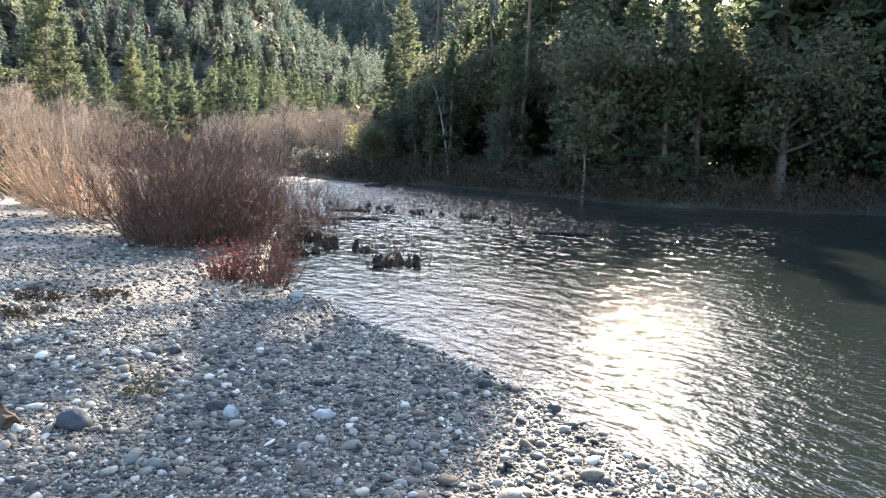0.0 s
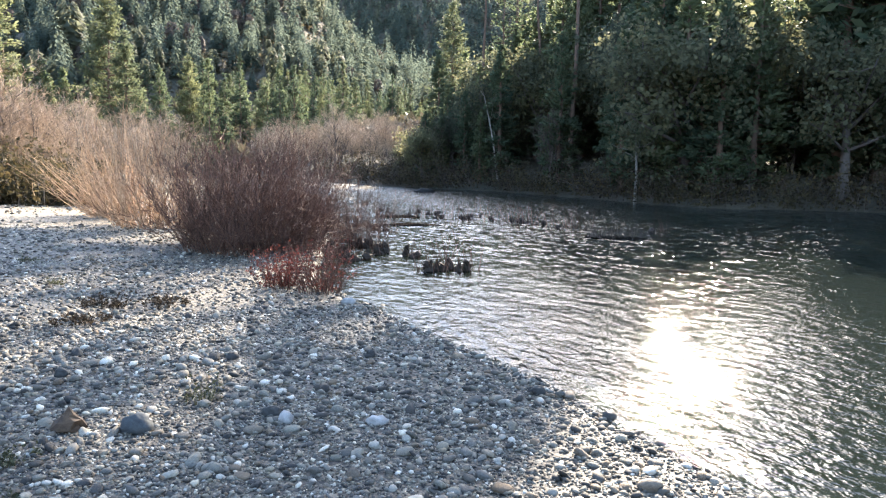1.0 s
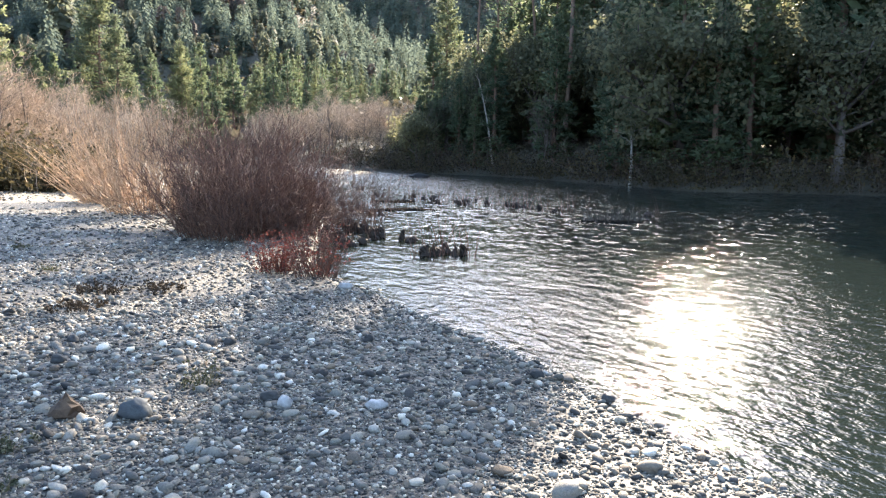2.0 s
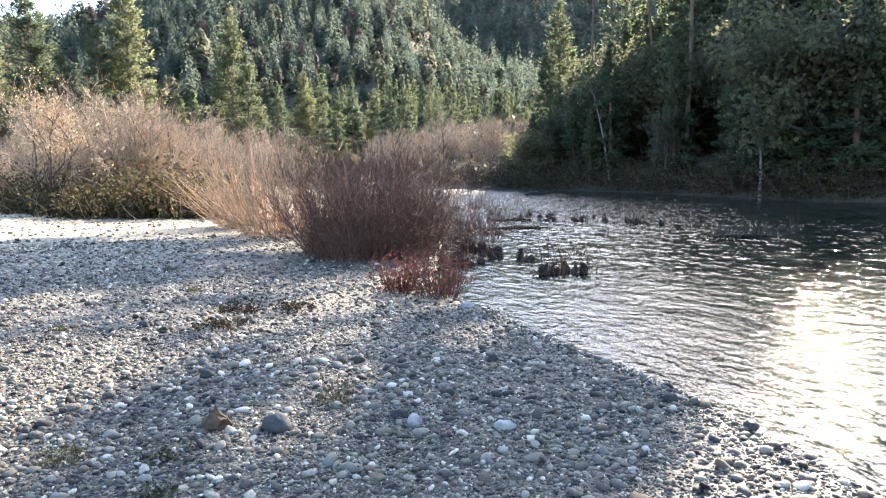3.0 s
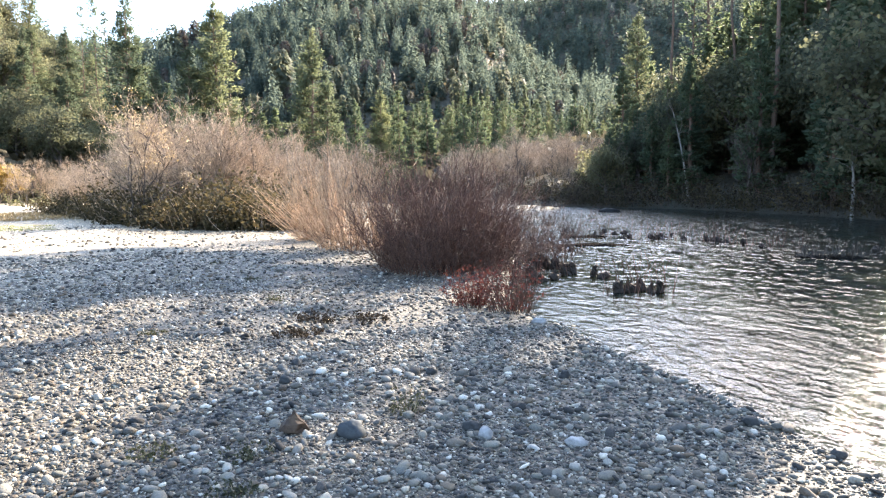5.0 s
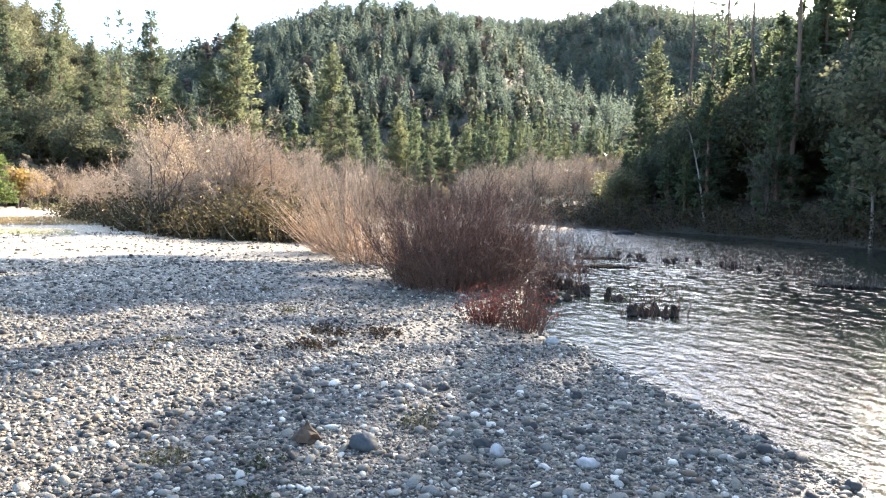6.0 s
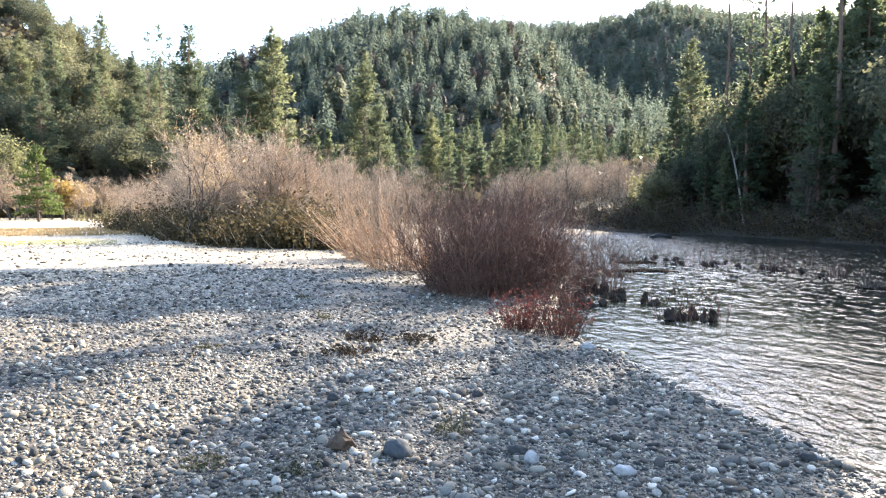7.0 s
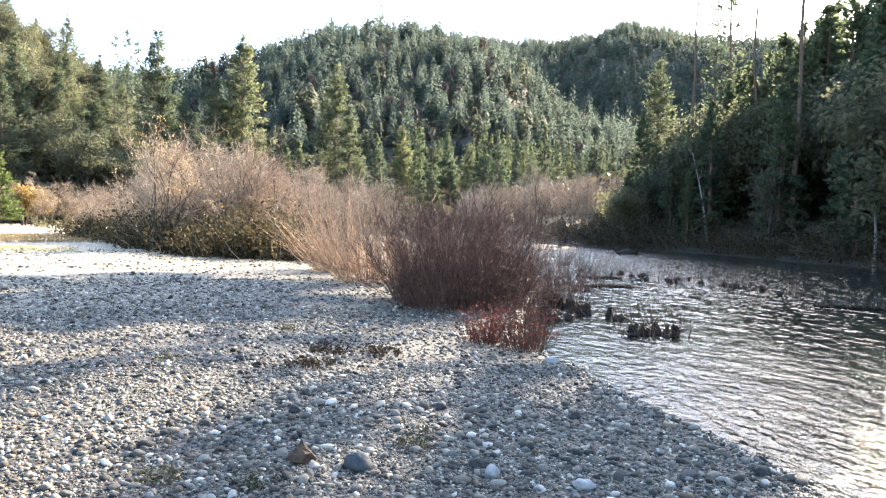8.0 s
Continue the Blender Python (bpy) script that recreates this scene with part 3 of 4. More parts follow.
# single conifers that stand out: azimuth, distance, elevation of the tip
STANDING = [
    (PINES, "conifer_tree", "sunlit green pine tree with an open crown",
     [(-37.2, 122, 14.8), (-43.5, 124, 14.2), (-39.2, 120, 11.2), (-41.6, 118, 9.4), (-29.7, 118, 12.8), (-28.6, 112, 9.8), (-24.2, 116, 8.2), (-18.5, 120, 6.8), (-3.3, 75, 13.4), (-50.2, 125, 10.8), (-47.6, 115, 8.8)]),
    (FIRS, "conifer_tree", "small dense green fir tree", [(-34.0, 108, 7.2), (-32.7, 108, 6.6), (-35.1, 110, 6.9), (-4.4, 72, 9.6), (-2.2, 70, 9.4)]),
    (SNAGS, "conifer_tree", "tall thin conifer with a sparse top", [(-46.4, 138, 13.6), (-45.6, 136, 14.2), (-44.9, 138, 13.4), (-43.2, 136, 14.4), (0.9, 52, 18.2), (1.9, 55, 18.8)]),
    ([YOUNG], "conifer_tree", "broad young light-green pine at the bar's end", [(-54.0, 66, 4.8)]),
]
for kinds, name, words, places in STANDING:
    for i, (az, dist, el) in enumerate(places):
        x, y = at(az, dist)
        h = 1.6 + dist * math.tan(radians(el)) - land_at(x, y)
        plant(name, kinds[i % len(kinds)], x, y, i * 97 + az * 13, h / 14, words, "tree", "conifers by the river")

# the wooded right bank
r2 = np.random.default_rng(5)
def bank_point(k, back):
    """A point a stretch k (0 to 1) along the right bank, so far back from the water."""
    seg = RIGHT_BANK[2:11]
    f = k * (len(seg) - 1.001)
    i = int(f)
    d = seg[i + 1] - seg[i]
    p = seg[i] + d * (f - i)
    nrm = np.array([d[1], -d[0]]) / np.linalg.norm(d)
    return p + nrm * back


RIGHT_EL_AZ = [-9, -6.5, -4.6, -1, 2, 5.4, 12, 22, 50]
RIGHT_EL = [1.0, 3.2, 6.0, 9.2, 11.6, 15.5, 19.5, 21, 22]
count = 0
for i in range(150):
    x, y = bank_point(r2.uniform(0, 0.98), abs(r2.normal(0, 9)) + 1.2)
    az, dist = math.degrees(math.atan2(x, y)), math.hypot(x, y)
    limit = 1.6 + dist * math.tan(radians(float(np.interp(az, RIGHT_EL_AZ, RIGHT_EL)))) - land_at(x, y)
    h = min(limit, 15) * r2.uniform(0.55, 1.0)
    if h < 1.5:
        continue
    pick = r2.random()
    if pick < 0.72 and h > 4:
        plant("fir_tree", FIRS[i % 3], x, y, i * 77, h / 14, "dark green fir on the shaded far bank", "tree", "trees on the far bank")
    elif pick < 0.9 and h > 3:
        plant("oak_tree", OAKS[i % 4], x, y, i * 77, min(h, 10) / 9, "dark evergreen oak on the shaded far bank", "tree", "trees on the far bank")
    else:
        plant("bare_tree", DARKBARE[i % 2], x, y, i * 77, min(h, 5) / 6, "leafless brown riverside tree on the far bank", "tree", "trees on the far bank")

# a closer wall of firs and oaks where the far bank comes round
for i in range(46):
    az, dist = r2.uniform(-6.5, 12), r2.uniform(50, 64)
    x, y = at(az, dist)
    if in_river(np.array([[x, y]]))[0]:
        continue
    h = (1.6 + dist * math.tan(radians(float(np.interp(az, RIGHT_EL_AZ, RIGHT_EL)))) - land_at(x, y)) * r2.uniform(0.75, 1.0)
    if h < 2:
        continue
    if i % 3:
        plant("fir_tree", FIRS[i % 3], x, y, i * 77, h / 14, "dark green fir on the shaded far bank", "tree", "trees on the far bank")
    else:
        plant("oak_tree", OAKS[i % 4], x, y, i * 77, min(h, 10) / 9, "dark evergreen oak on the shaded far bank", "tree", "trees on the far bank")

# the tallest firs, where the far bank is steep
for i in range(18):
    az = 26.0 + 1.35 * i
    dist = float(np.interp(az, [16, 31, 50], [36, 39, 44])) + (2.5 if i % 2 else 0.0)
    x, y = at(az, dist)
    h = 1.6 + dist * math.tan(radians(float(np.interp(az, [26, 29, 50], [25.5, 31, 33])) + r2.uniform(-1.5, 1.0))) - land_at(x, y)
    plant("fir_tree", FIRS[i % 3], x, y, i * 77, h / 14, "tall dark green fir on the shaded far bank", "tree", "trees on the far bank")

# tall bare-trunked far-bank trees, their unseen high crowns placed to shade the gravel
for u, s, h, k in [(-14.6, 52.2, 25.4, 0), (-12.4, 53, 25.4, 1), (-10.4, 52, 25.4, 2), (-2.5, 48, 27.7, 3), (-6.9, 47, 27.6, 4), (-1.55, 48.5, 27.4, 5)]:
    sa = radians(SUN_AZ)
    x, y = s * math.sin(sa) + u * math.cos(sa), s * math.cos(sa) - u * math.sin(sa)
    plant("conifer_tree", (SHADE_TALL + SHADE_WIDE + [SHADE_SLIM])[k], x, y, k * 50 + u * 30, (h - land_at(x, y)) / 24.5, "tall bare-trunked conifer, its unseen high crown placed to shade the bar", "tree", "trees on the far bank")

# bare thicket along the left bank and round the river's bend
for i in range(125):
    az = -48.8 + 43.8 * r2.random()
    dist = float(np.interp(az, [-52, -46, -40, -34, -28, -20, -12, -7], [50, 40, 29, 29, 48, 68, 70, 66])) * r2.uniform(1.0, 1.35)
    x, y = at(az, dist)
    p = np.array([[x, y]])
    if in_river(p)[0]:
        continue
    el = float(np.interp(az, [-52, -48, -45, -41, -37, -32, -28, -20, -14, -10, -6], [1.2, 1.9, 3.4, 7.5, 7.0, 5.6, 4.4, 3.6, 3.8, 4.4, 4.0]))
    h = (1.6 + dist * math.tan(radians(el)) - land_at(x, y)) * r2.uniform(0.62, 1.08)
    plant("bare_tree", BARE[i % 4], x, y, i * 71, h / 6, "leafless tan riverside tree in winter sun", "tree", "bare trees beyond the gravel bar")

# oaks on the near hillside to the left
for i in range(95):
    az, dist = r2.uniform(-60, -41), 106 + 120 * r2.random() ** 1.1
    x, y = at(az, dist)
    plant("oak_tree", OAKS[i % 4], x, y, i * 61, r2.uniform(0.85, 1.5), "round olive-green oak on the hillside", "tree", "hillside oaks")
for i in range(16):
    az, dist = r2.uniform(-58, -42), r2.uniform(100, 225)
    x, y = at(az, dist)
    plant("pine_tree", PINES[i % 3], x, y, i * 61, r2.uniform(0.9, 1.4), "green pine among the hillside oaks", "tree", "hillside pines")

# bare trees round the river's bend
for i in range(78):
    f = r2.random()
    x, y = np.array([-5.5, 50.5]) + f * np.array([-27, 36]) + np.array([0.8, 0.6]) * r2.uniform(0.5, 24)
    if in_river(np.array([[x, y]]))[0]:
        continue
    dist = math.hypot(x, y)
    h = (1.6 + dist * math.tan(radians(r2.uniform(1.2, 4.6)))) - land_at(x, y)
    plant("bare_tree", BARE[i % 4], x, y, i * 71, max(h, 2.0) / 6, "leafless brown tree at the river's bend", "tree", "bare trees beyond the gravel bar")

# two larger leafless trees at the bend
for i, (az, dist, el) in enumerate([(-12.6, 67, 5.7), (-8.4, 66, 5.1), (-16.5, 72, 4.2)]):
    x, y = at(az, dist)
    plant("bare_tree", BARE[(i * 2) % 4], x, y, i * 140, (1.6 + dist * math.tan(radians(el)) - land_at(x, y)) / 6, "tall leafless brown tree at the river's bend", "tree", "bare trees beyond the gravel bar")

# single trees at the foot of the hill
for i in range(170):
    az, dist = r2.uniform(-41, -2), 98 + 140 * r2.random() ** 1.3
    x, y = at(az, dist)
    if in_river(np.array([[x, y]]))[0]:
        continue
    room = 1.6 + dist * math.tan(radians(float(np.interp(az, [-40, -8, -5, 0], [9, 8.5, 6, 6])))) - land_at(x, y)
    if room < 4:
        continue
    plant("conifer_tree", LIGHT[i % 4], x, y, i * 61, min(room * r2.uniform(0.55, 1.0) / 14, r2.uniform(0.6, 1.3)), "green conifer at the foot of the wooded hill", "tree", "conifers on the hill foot")

# the far wooded hillside: too many to count, one sheet of conifers
def far_trees(r, x, y, k):
    """Conifers of k overlapping drooping boughs each, with round oaks and leafless trees between them."""
    n = len(x)
    z = land(x, y)
    sort = r.random(n) + 0.10 * waves(x, y, 120, 41)
    kind = np.where(sort < 0.74, 0, np.where(sort < 0.93, 1, 2))
    rnd = (kind > 0)[:, None]
    h = r.lognormal(math.log(15.5), 0.30, n) * np.where(rnd[:, 0], 0.55, 1.0)
    rad_c = h * r.uniform(0.15, 0.215, n) * np.where(rnd[:, 0], 1.3, 1.0)
    level = (np.arange(k)[None] + r.uniform(0, 1, (n, k))) / k
    fr = np.where(rnd, 0.12 + 0.86 * level, 1 - np.sqrt(1 - level * 0.985))
    a = r.uniform(0, 6.283, (n, k))
    profile = np.where(rnd, 1.9 * np.sqrt(np.clip((fr - 0.08) * (1.04 - fr), 0.01, 1)), np.clip(1.03 - fr, 0.0, 1) ** 0.85)
    reach = rad_c[:, None] * profile * r.uniform(0.72, 1.08, (n, k)) + 0.15
    turn = r.uniform(0.7, 1.3, (n, k)) * 3.0 / math.sqrt(k) * np.where(rnd, 1.3, 1.0) + 0.05 / reach
    drop = np.where(rnd, reach * r.uniform(0.0, 0.5, (n, k)) + 0.3, reach * r.uniform(0.12, 0.34, (n, k)) + 0.22)
    zz, inner = z[:, None] + h[:, None] * fr, reach * r.uniform(0.35, 0.75, (n, k))
    ox, oy = x[:, None], y[:, None]
    v = np.stack([np.stack([ox + np.cos(a) * inner, oy + np.sin(a) * inner, zz + drop * 0.5], -1),
                  np.stack([ox + np.cos(a - turn) * reach, oy + np.sin(a - turn) * reach, zz - drop * r.uniform(0.2, 0.9, (n, k))], -1),
                  np.stack([ox + np.cos(a + turn) * reach, oy + np.sin(a + turn) * reach, zz - drop * r.uniform(0.2, 0.9, (n, k))], -1)], 2).reshape(-1, 3)
    out = np.stack([np.cos(a), np.sin(a), np.where(rnd, (fr - 0.45) * 1.6, 0.35)], -1).reshape(-1, 3)
    return v, out, np.repeat(kind, k)


def far_forest(seed, count, back):
    """The wooded slopes: count trees on the near ridge, back trees on the hill behind it."""
    r = np.random.default_rng(seed)
    az = np.concatenate([r.uniform(-62, 12, count), r.uniform(-24, 9, back)])
    rad = np.concatenate([222 + 470 * r.uniform(0, 1, count) ** 0.8, 480 + 520 * r.uniform(0, 1, back) ** 0.8])
    x, y = rad * np.sin(np.radians(az)), rad * np.cos(np.radians(az))
    ok = ((az < 4) | (rad > 300)) & ~in_river(np.stack([x, y], 1))
    x, y, rad = x[ok], y[ok], rad[ok]
    grains = [far_trees(r, x[w], y[w], k) for w, k in ((rad < 330, 380), ((rad >= 330) & (rad < 450), 230), ((rad >= 450) & (rad < 600), 120), (rad >= 600, 56))]
    v, out, kind = (np.concatenate(q) for q in zip(*grains))
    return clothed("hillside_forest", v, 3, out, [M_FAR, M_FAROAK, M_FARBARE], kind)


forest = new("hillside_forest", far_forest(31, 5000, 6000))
tagged(forest, "dense green conifer forest covering the far hillside", "forest", kind="stuff")


def understory(seed, count):
    """Low scrub between the trees of the slopes."""
    r = np.random.default_rng(seed)
    az, rad = np.radians(r.uniform(-62, 2, count)), 88 + 560 * r.random(count) ** 1.2
    x, y = rad * np.sin(az), rad * np.cos(az)
    ok = ~in_river(np.stack([x, y], 1))
    x, y = x[ok], y[ok]
    k = 14
    s = r.uniform(0.9, 2.8, len(x))[:, None]
    c = np.stack([x[:, None] + r.normal(0, 0.6, (len(x), k)) * s, y[:, None] + r.normal(0, 0.6, (len(x), k)) * s, land(x, y)[:, None] + r.uniform(0, 1, (len(x), k)) * s], -1)
    return mesh_of("hillside_scrub", *leaves(c.reshape(-1, 3), np.repeat(s[:, 0], k) * 0.5, r, 1.4), M_SCRUB)


scrub = new("hillside_scrub", understory(33, 7000))
tagged(scrub, "low olive-brown scrub between the hillside trees", "scrub", kind="stuff")


# ---- willows ----
def willow(name, seed, centre, rx, ry, height, stems, mat, lean, label, group, fan=0.5):
    """A willow clump: many upright stems from a spread of roots, and side twigs."""
    r = np.random.default_rng(seed)
    a, q = r.uniform(0, 6.283, stems), np.sqrt(r.uniform(0, 1, stems))
    px, py = centre[0] + rx * q * np.cos(a), centre[1] + ry * q * np.sin(a)
    pz = land(px, py) - 0.05
    way = np.stack([fan * q * np.cos(a) + lean, fan * 0.7 * q * np.sin(a), np.ones(stems)], 1) + r.normal(0, 0.33, (stems, 3))
    ln = height * r.uniform(0.35, 1.08, stems) * (1.05 - 0.35 * q)
    base_z = land_at(*centre)
    st = grown(np.stack([px, py, pz], 1) - [centre[0], centre[1], base_z], way, ln, 7, r, 0.06, 0.12)
    sv, sf = tubes(st, np.outer(r.uniform(0.003, 0.0085, stems) * (1.6 if mat == M_ORANGE else 1.0), np.linspace(1.1, 0.25, 7)), 4)
    per = 16 if mat == M_WILLOW else 8
    own = np.repeat(np.arange(stems), per)
    t = r.uniform(0.8, 5.6, len(own))
    i = t.astype(int)
    p0 = st[own, i] + (st[own, i + 1] - st[own, i]) * (t - i)[:, None]
    w = unit(st[own, i + 1] - st[own, i]) + unit(r.normal(0, 1, (len(own), 3))) * 1.0
    tl = ln[own] * 0.26 * r.uniform(0.3, 1.0, len(own))
    tw = grown(p0, w, tl, 4, r, 0.15, 0.08)
    tv, tf = tubes(tw, np.outer(np.full(len(own), 0.0036), [1.0, 0.8, 0.6, 0.3]), 3)
    t = thing(name, pose(centre[0], centre[1], base_z), label, "shrub", group)
    ks = 7 * 4
    for j in range(36):
        stem = part("stem", mesh_of("stem", sv[j * ks:(j + 1) * ks], sf[:24], mat, True), t)
        tagged(part("twig_spray", mesh_of("twig_spray", tv[j * per * 12:(j + 1) * per * 12], tf[:per * 9], mat), stem), kind="stuff")
    rest = 36 * ks
    tagged(part("stem_thicket", mesh_of("stem_thicket", sv[rest:], sf[36 * 24:] - rest, mat, True), t), kind="stuff")
    tagged(part("twig_haze", mesh_of("twig_haze", tv[36 * per * 12:], tf[36 * per * 9:] - 36 * per * 12, mat), t), kind="stuff")
    return t, tw


willow("willow_shrub", 1, (-4.35, 12.5), 1.25, 1.5, 2.65, 820, M_WILLOW, 0.0, "dense dark red-brown leafless willow shrub on the shore", "willows")
willow("willow_shrub", 2, (-3.3, 15.8), 0.9, 2.0, 2.0, 100, M_WILLOW, 0.02, "thin red-brown leafless willow at the water's edge", "willows")
willow("willow_shrub", 3, (-9.8, 17.4), 0.55, 0.6, 3.3, 190, M_ORANGE, -0.22, "sunlit orange-tan leafless willow shrub on gravel", "willows", 1.0)
willow("willow_shrub", 4, (-7.6, 15.4), 1.0, 1.0, 3.0, 210, M_ORANGE, -0.10, "sunlit orange-tan leafless willow shrub on gravel", "willows")
willow("willow_shrub", 5, (-6.4, 20.0), 1.5, 2.2, 2.6, 200, M_WILLOW, 0.0, "red-brown leafless willow shrub behind the shore", "willows")
willow("willow_shrub", 6, (-2.95, 11.7), 0.4, 0.9, 0.75, 80, M_WILLOW, 0.08, "low dark red-brown willow at the water's edge", "willows")


# ---- loose stones ----
def stone_shape(seed, seg, rows):
    r = np.random.default_rng(seed)
    v = [(0, 0, 1.0)]
    for i in range(1, rows):
        p = math.pi * i / rows
        for k in range(seg):
            a = 6.283 * (k + 0.5 * (i % 2)) / seg
            v.append((math.sin(p) * math.cos(a), math.sin(p) * math.sin(a), math.cos(p)))
    v.append((0, 0, -1.0))
    v = np.array(v) * (1 + r.normal(0, 0.10, (len(v), 1)))
    f = [(0, 1 + k, 1 + (k + 1) % seg) for k in range(seg)]
    for i in range(rows - 2):
        b = 1 + i * seg
        for k in range(seg):
            k2 = (k + 1) % seg
            f += [(b + k, b + seg + k, b + seg + k2), (b + k, b + seg + k2, b + k2)]
    b, e = 1 + (rows - 2) * seg, len(v) - 1
    f += [(b + k, e, b + (k + 1) % seg) for k in range(seg)]
    return v, np.array(f)


def scatter(seed, density, r0, r1, a0, a1, median, sigma, lo, hi):
    r = np.random.default_rng(seed)
    n = int(0.5 * radians(a1 - a0) * (r1 * r1 - r0 * r0) * density)
    az, rad = np.radians(r.uniform(a0, a1, n)), np.sqrt(r.uniform(r0 * r0, r1 * r1, n))
    x, y = rad * np.sin(az), rad * np.cos(az)
    p = np.stack([x, y], 1)
    d = to_line(p, LEFT_BANK)
    ok = (~in_river(p)) | (d < 0.7)
    x, y = x[ok], y[ok]
    size = np.clip(r.lognormal(math.log(median), sigma, len(x)), lo, hi)
    return x, y, size, r


def pebbles(seed, seg, rows, x, y, size, r):
    shapes = [stone_shape(seed + i, seg, rows) for i in range(8)]
    n = len(x)
    z = land(x, y)
    ax = np.stack([size * r.uniform(0.95, 1.5, n), size * r.uniform(0.75, 1.05, n), size * r.uniform(0.4, 0.75, n)], 1)
    turn = r.uniform(0, 6.283, n)
    tip, tip2 = r.normal(0, 0.25, n), r.normal(0, 0.25, n)
    kind = r.integers(0, 8, n)
    pieces = []
    for i, (v, f) in enumerate(shapes):
        s = np.where(kind == i)[0]
        w = v[None] * ax[s][:, None]
        w[..., 2] += w[..., 0] * tip[s][:, None] + w[..., 1] * tip2[s][:, None]
        c, sn = np.cos(turn[s])[:, None], np.sin(turn[s])[:, None]
        o = np.stack([w[..., 0] * c - w[..., 1] * sn + x[s][:, None], w[..., 0] * sn + w[..., 1] * c + y[s][:, None], w[..., 2] + (z[s] + ax[s][:, 2] * 0.3)[:, None]], -1)
        k = len(v)
        pieces.append((o.reshape(-1, 3), (f[None] + (np.arange(len(s)) * k)[:, None, None]).reshape(-1, 3)))
    return joined(pieces)


# size classes: seed, stones a square metre, from and to (metres, degrees), median size, spread, least, most, segments, rows
zones = [(1, 370, 2.3, 4.6, -58, 30, 0.0152, 0.38, 0.0105, 0.046, 6, 4), (2, 1150, 2.3, 4.6, -58, 30, 0.0096, 0.22, 0.007, 0.0125, 5, 3), (3, 1400, 2.3, 4.6, -58, 30, 0.0060, 0.25, 0.0042, 0.008, 4, 3),
         (4, 360, 4.6, 7.6, -60, 14, 0.0165, 0.40, 0.011, 0.05, 5, 3), (5, 800, 4.6, 7.6, -60, 14, 0.0095, 0.3, 0.006, 0.0135, 4, 3),
         (6, 300, 7.6, 12.0, -60, -6, 0.0165, 0.45, 0.009, 0.05, 4, 3), (7, 95, 12.0, 17.0, -60, -10, 0.021, 0.45, 0.012, 0.06, 4, 3), (8, 11, 17.0, 28.0, -62, -14, 0.028, 0.45, 0.018, 0.07, 4, 3)]
heaps = []
for sd, dens, r0, r1, a0, a1, med, sig, lo, hi, seg, rows in zones:
    x, y, size, r = scatter(sd, dens, r0, r1, a0, a1, med, sig, lo, hi)
    heaps.append(pebbles(sd * 50, seg, rows, x, y, size, r))
pebble_sheet = part("pebble_cover", mesh_of("pebble_cover", *joined(heaps), M_STONE_MANY, True), ground, "grey, white and tan rounded river pebbles")
tagged(pebble_sheet, kind="stuff")

# the larger cobbles nearest to where one stands
cobble_meshes = [mesh_of("cobble", *stone_shape(900 + i, 7, 5), M_STONE_ONE, True) for i in range(10)]
x, y, size, r = scatter(9, 20, 2.4, 6.2, -58, 16, 0.031, 0.26, 0.024, 0.06)
for i in range(min(290, len(x))):
    ob = part("cobble", cobble_meshes[i % 10], ground)
    h = size[i] * r.uniform(0.45, 0.7)
    ob.matrix_basis = pose(x[i], y[i], land_at(x[i], y[i]) + h * 0.35, r.normal(0, 9), r.normal(0, 9), r.uniform(0, 360)) @ Matrix.Diagonal((size[i] * r.uniform(1.0, 1.4), size[i] * r.uniform(0.8, 1.0), h, 1))


# ---- single rocks on the bar ----
def rock(name, seed, x, y, sx, sy, sz, mat, label, peak=0.0, turn=0.0):
    r = np.random.default_rng(seed)
    v, f = stone_shape(seed, 9, 7)
    v = v + r.normal(0, 0.05, v.shape)
    up = v[:, 2] > 0
    v[up, :2] *= (1 - peak * v[up, 2:3])
    v = v * [sx, sy, sz]
    ob = new(name, mesh_of(name, v, f, mat, peak < 0.3))
    ob.matrix_basis = pose(x, y, max(land_at(x, y) + sz * 0.45, WATER + sz * 0.1), 0, 0, turn)
    return tagged(ob, label, "rock")


M_BROWNROCK = rock_material("brown_rock", (0.035, 0.024, 0.018), (0.12, 0.075, 0.042))
M_BLUEROCK = rock_material("blue_grey_rock", (0.032, 0.036, 0.038), (0.066, 0.072, 0.073))
M_DARKROCK = rock_material("dark_wet_rock", (0.022, 0.022, 0.021), (0.06, 0.059, 0.055))
M_WETROCK = rock_material("wet_black_rock", (0.008, 0.008, 0.008), (0.022, 0.021, 0.02))
M_PALEROCK = rock_material("pale_rock", (0.18, 0.175, 0.165), (0.34, 0.33, 0.31))
rock("pointed_rock", 3, -2.34, 3.66, 0.10, 0.08, 0.085, M_BROWNROCK, "brown pointed angular rock on the gravel", 0.75, 20)
rock("rounded_rock", 4, -1.95, 3.70, 0.095, 0.07, 0.075, M_BLUEROCK, "smooth blue-grey rounded rock on the gravel", 0.2, 10)
rock("pale_stone", 5, -1.16, 4.0, 0.05, 0.045, 0.05, M_PALEROCK, "pale rounded stone on the gravel")
rock("pale_stone", 6, -0.60, 4.04, 0.07, 0.05, 0.035, M_PALEROCK, "pale flat rounded stone on the gravel")
rock("dark_stone", 7, -1.28, 4.1, 0.07, 0.05, 0.045, M_DARKROCK, "dark stone beside a pale one")
rock("shore_stone", 8, -1.52, 7.58, 0.085, 0.055, 0.05, M_PALEROCK, "pale stone at the water's edge")
rock("shore_stone", 9, -1.38, 7.95, 0.085, 0.06, 0.05, M_DARKROCK, "dark wet stone at the water's edge")
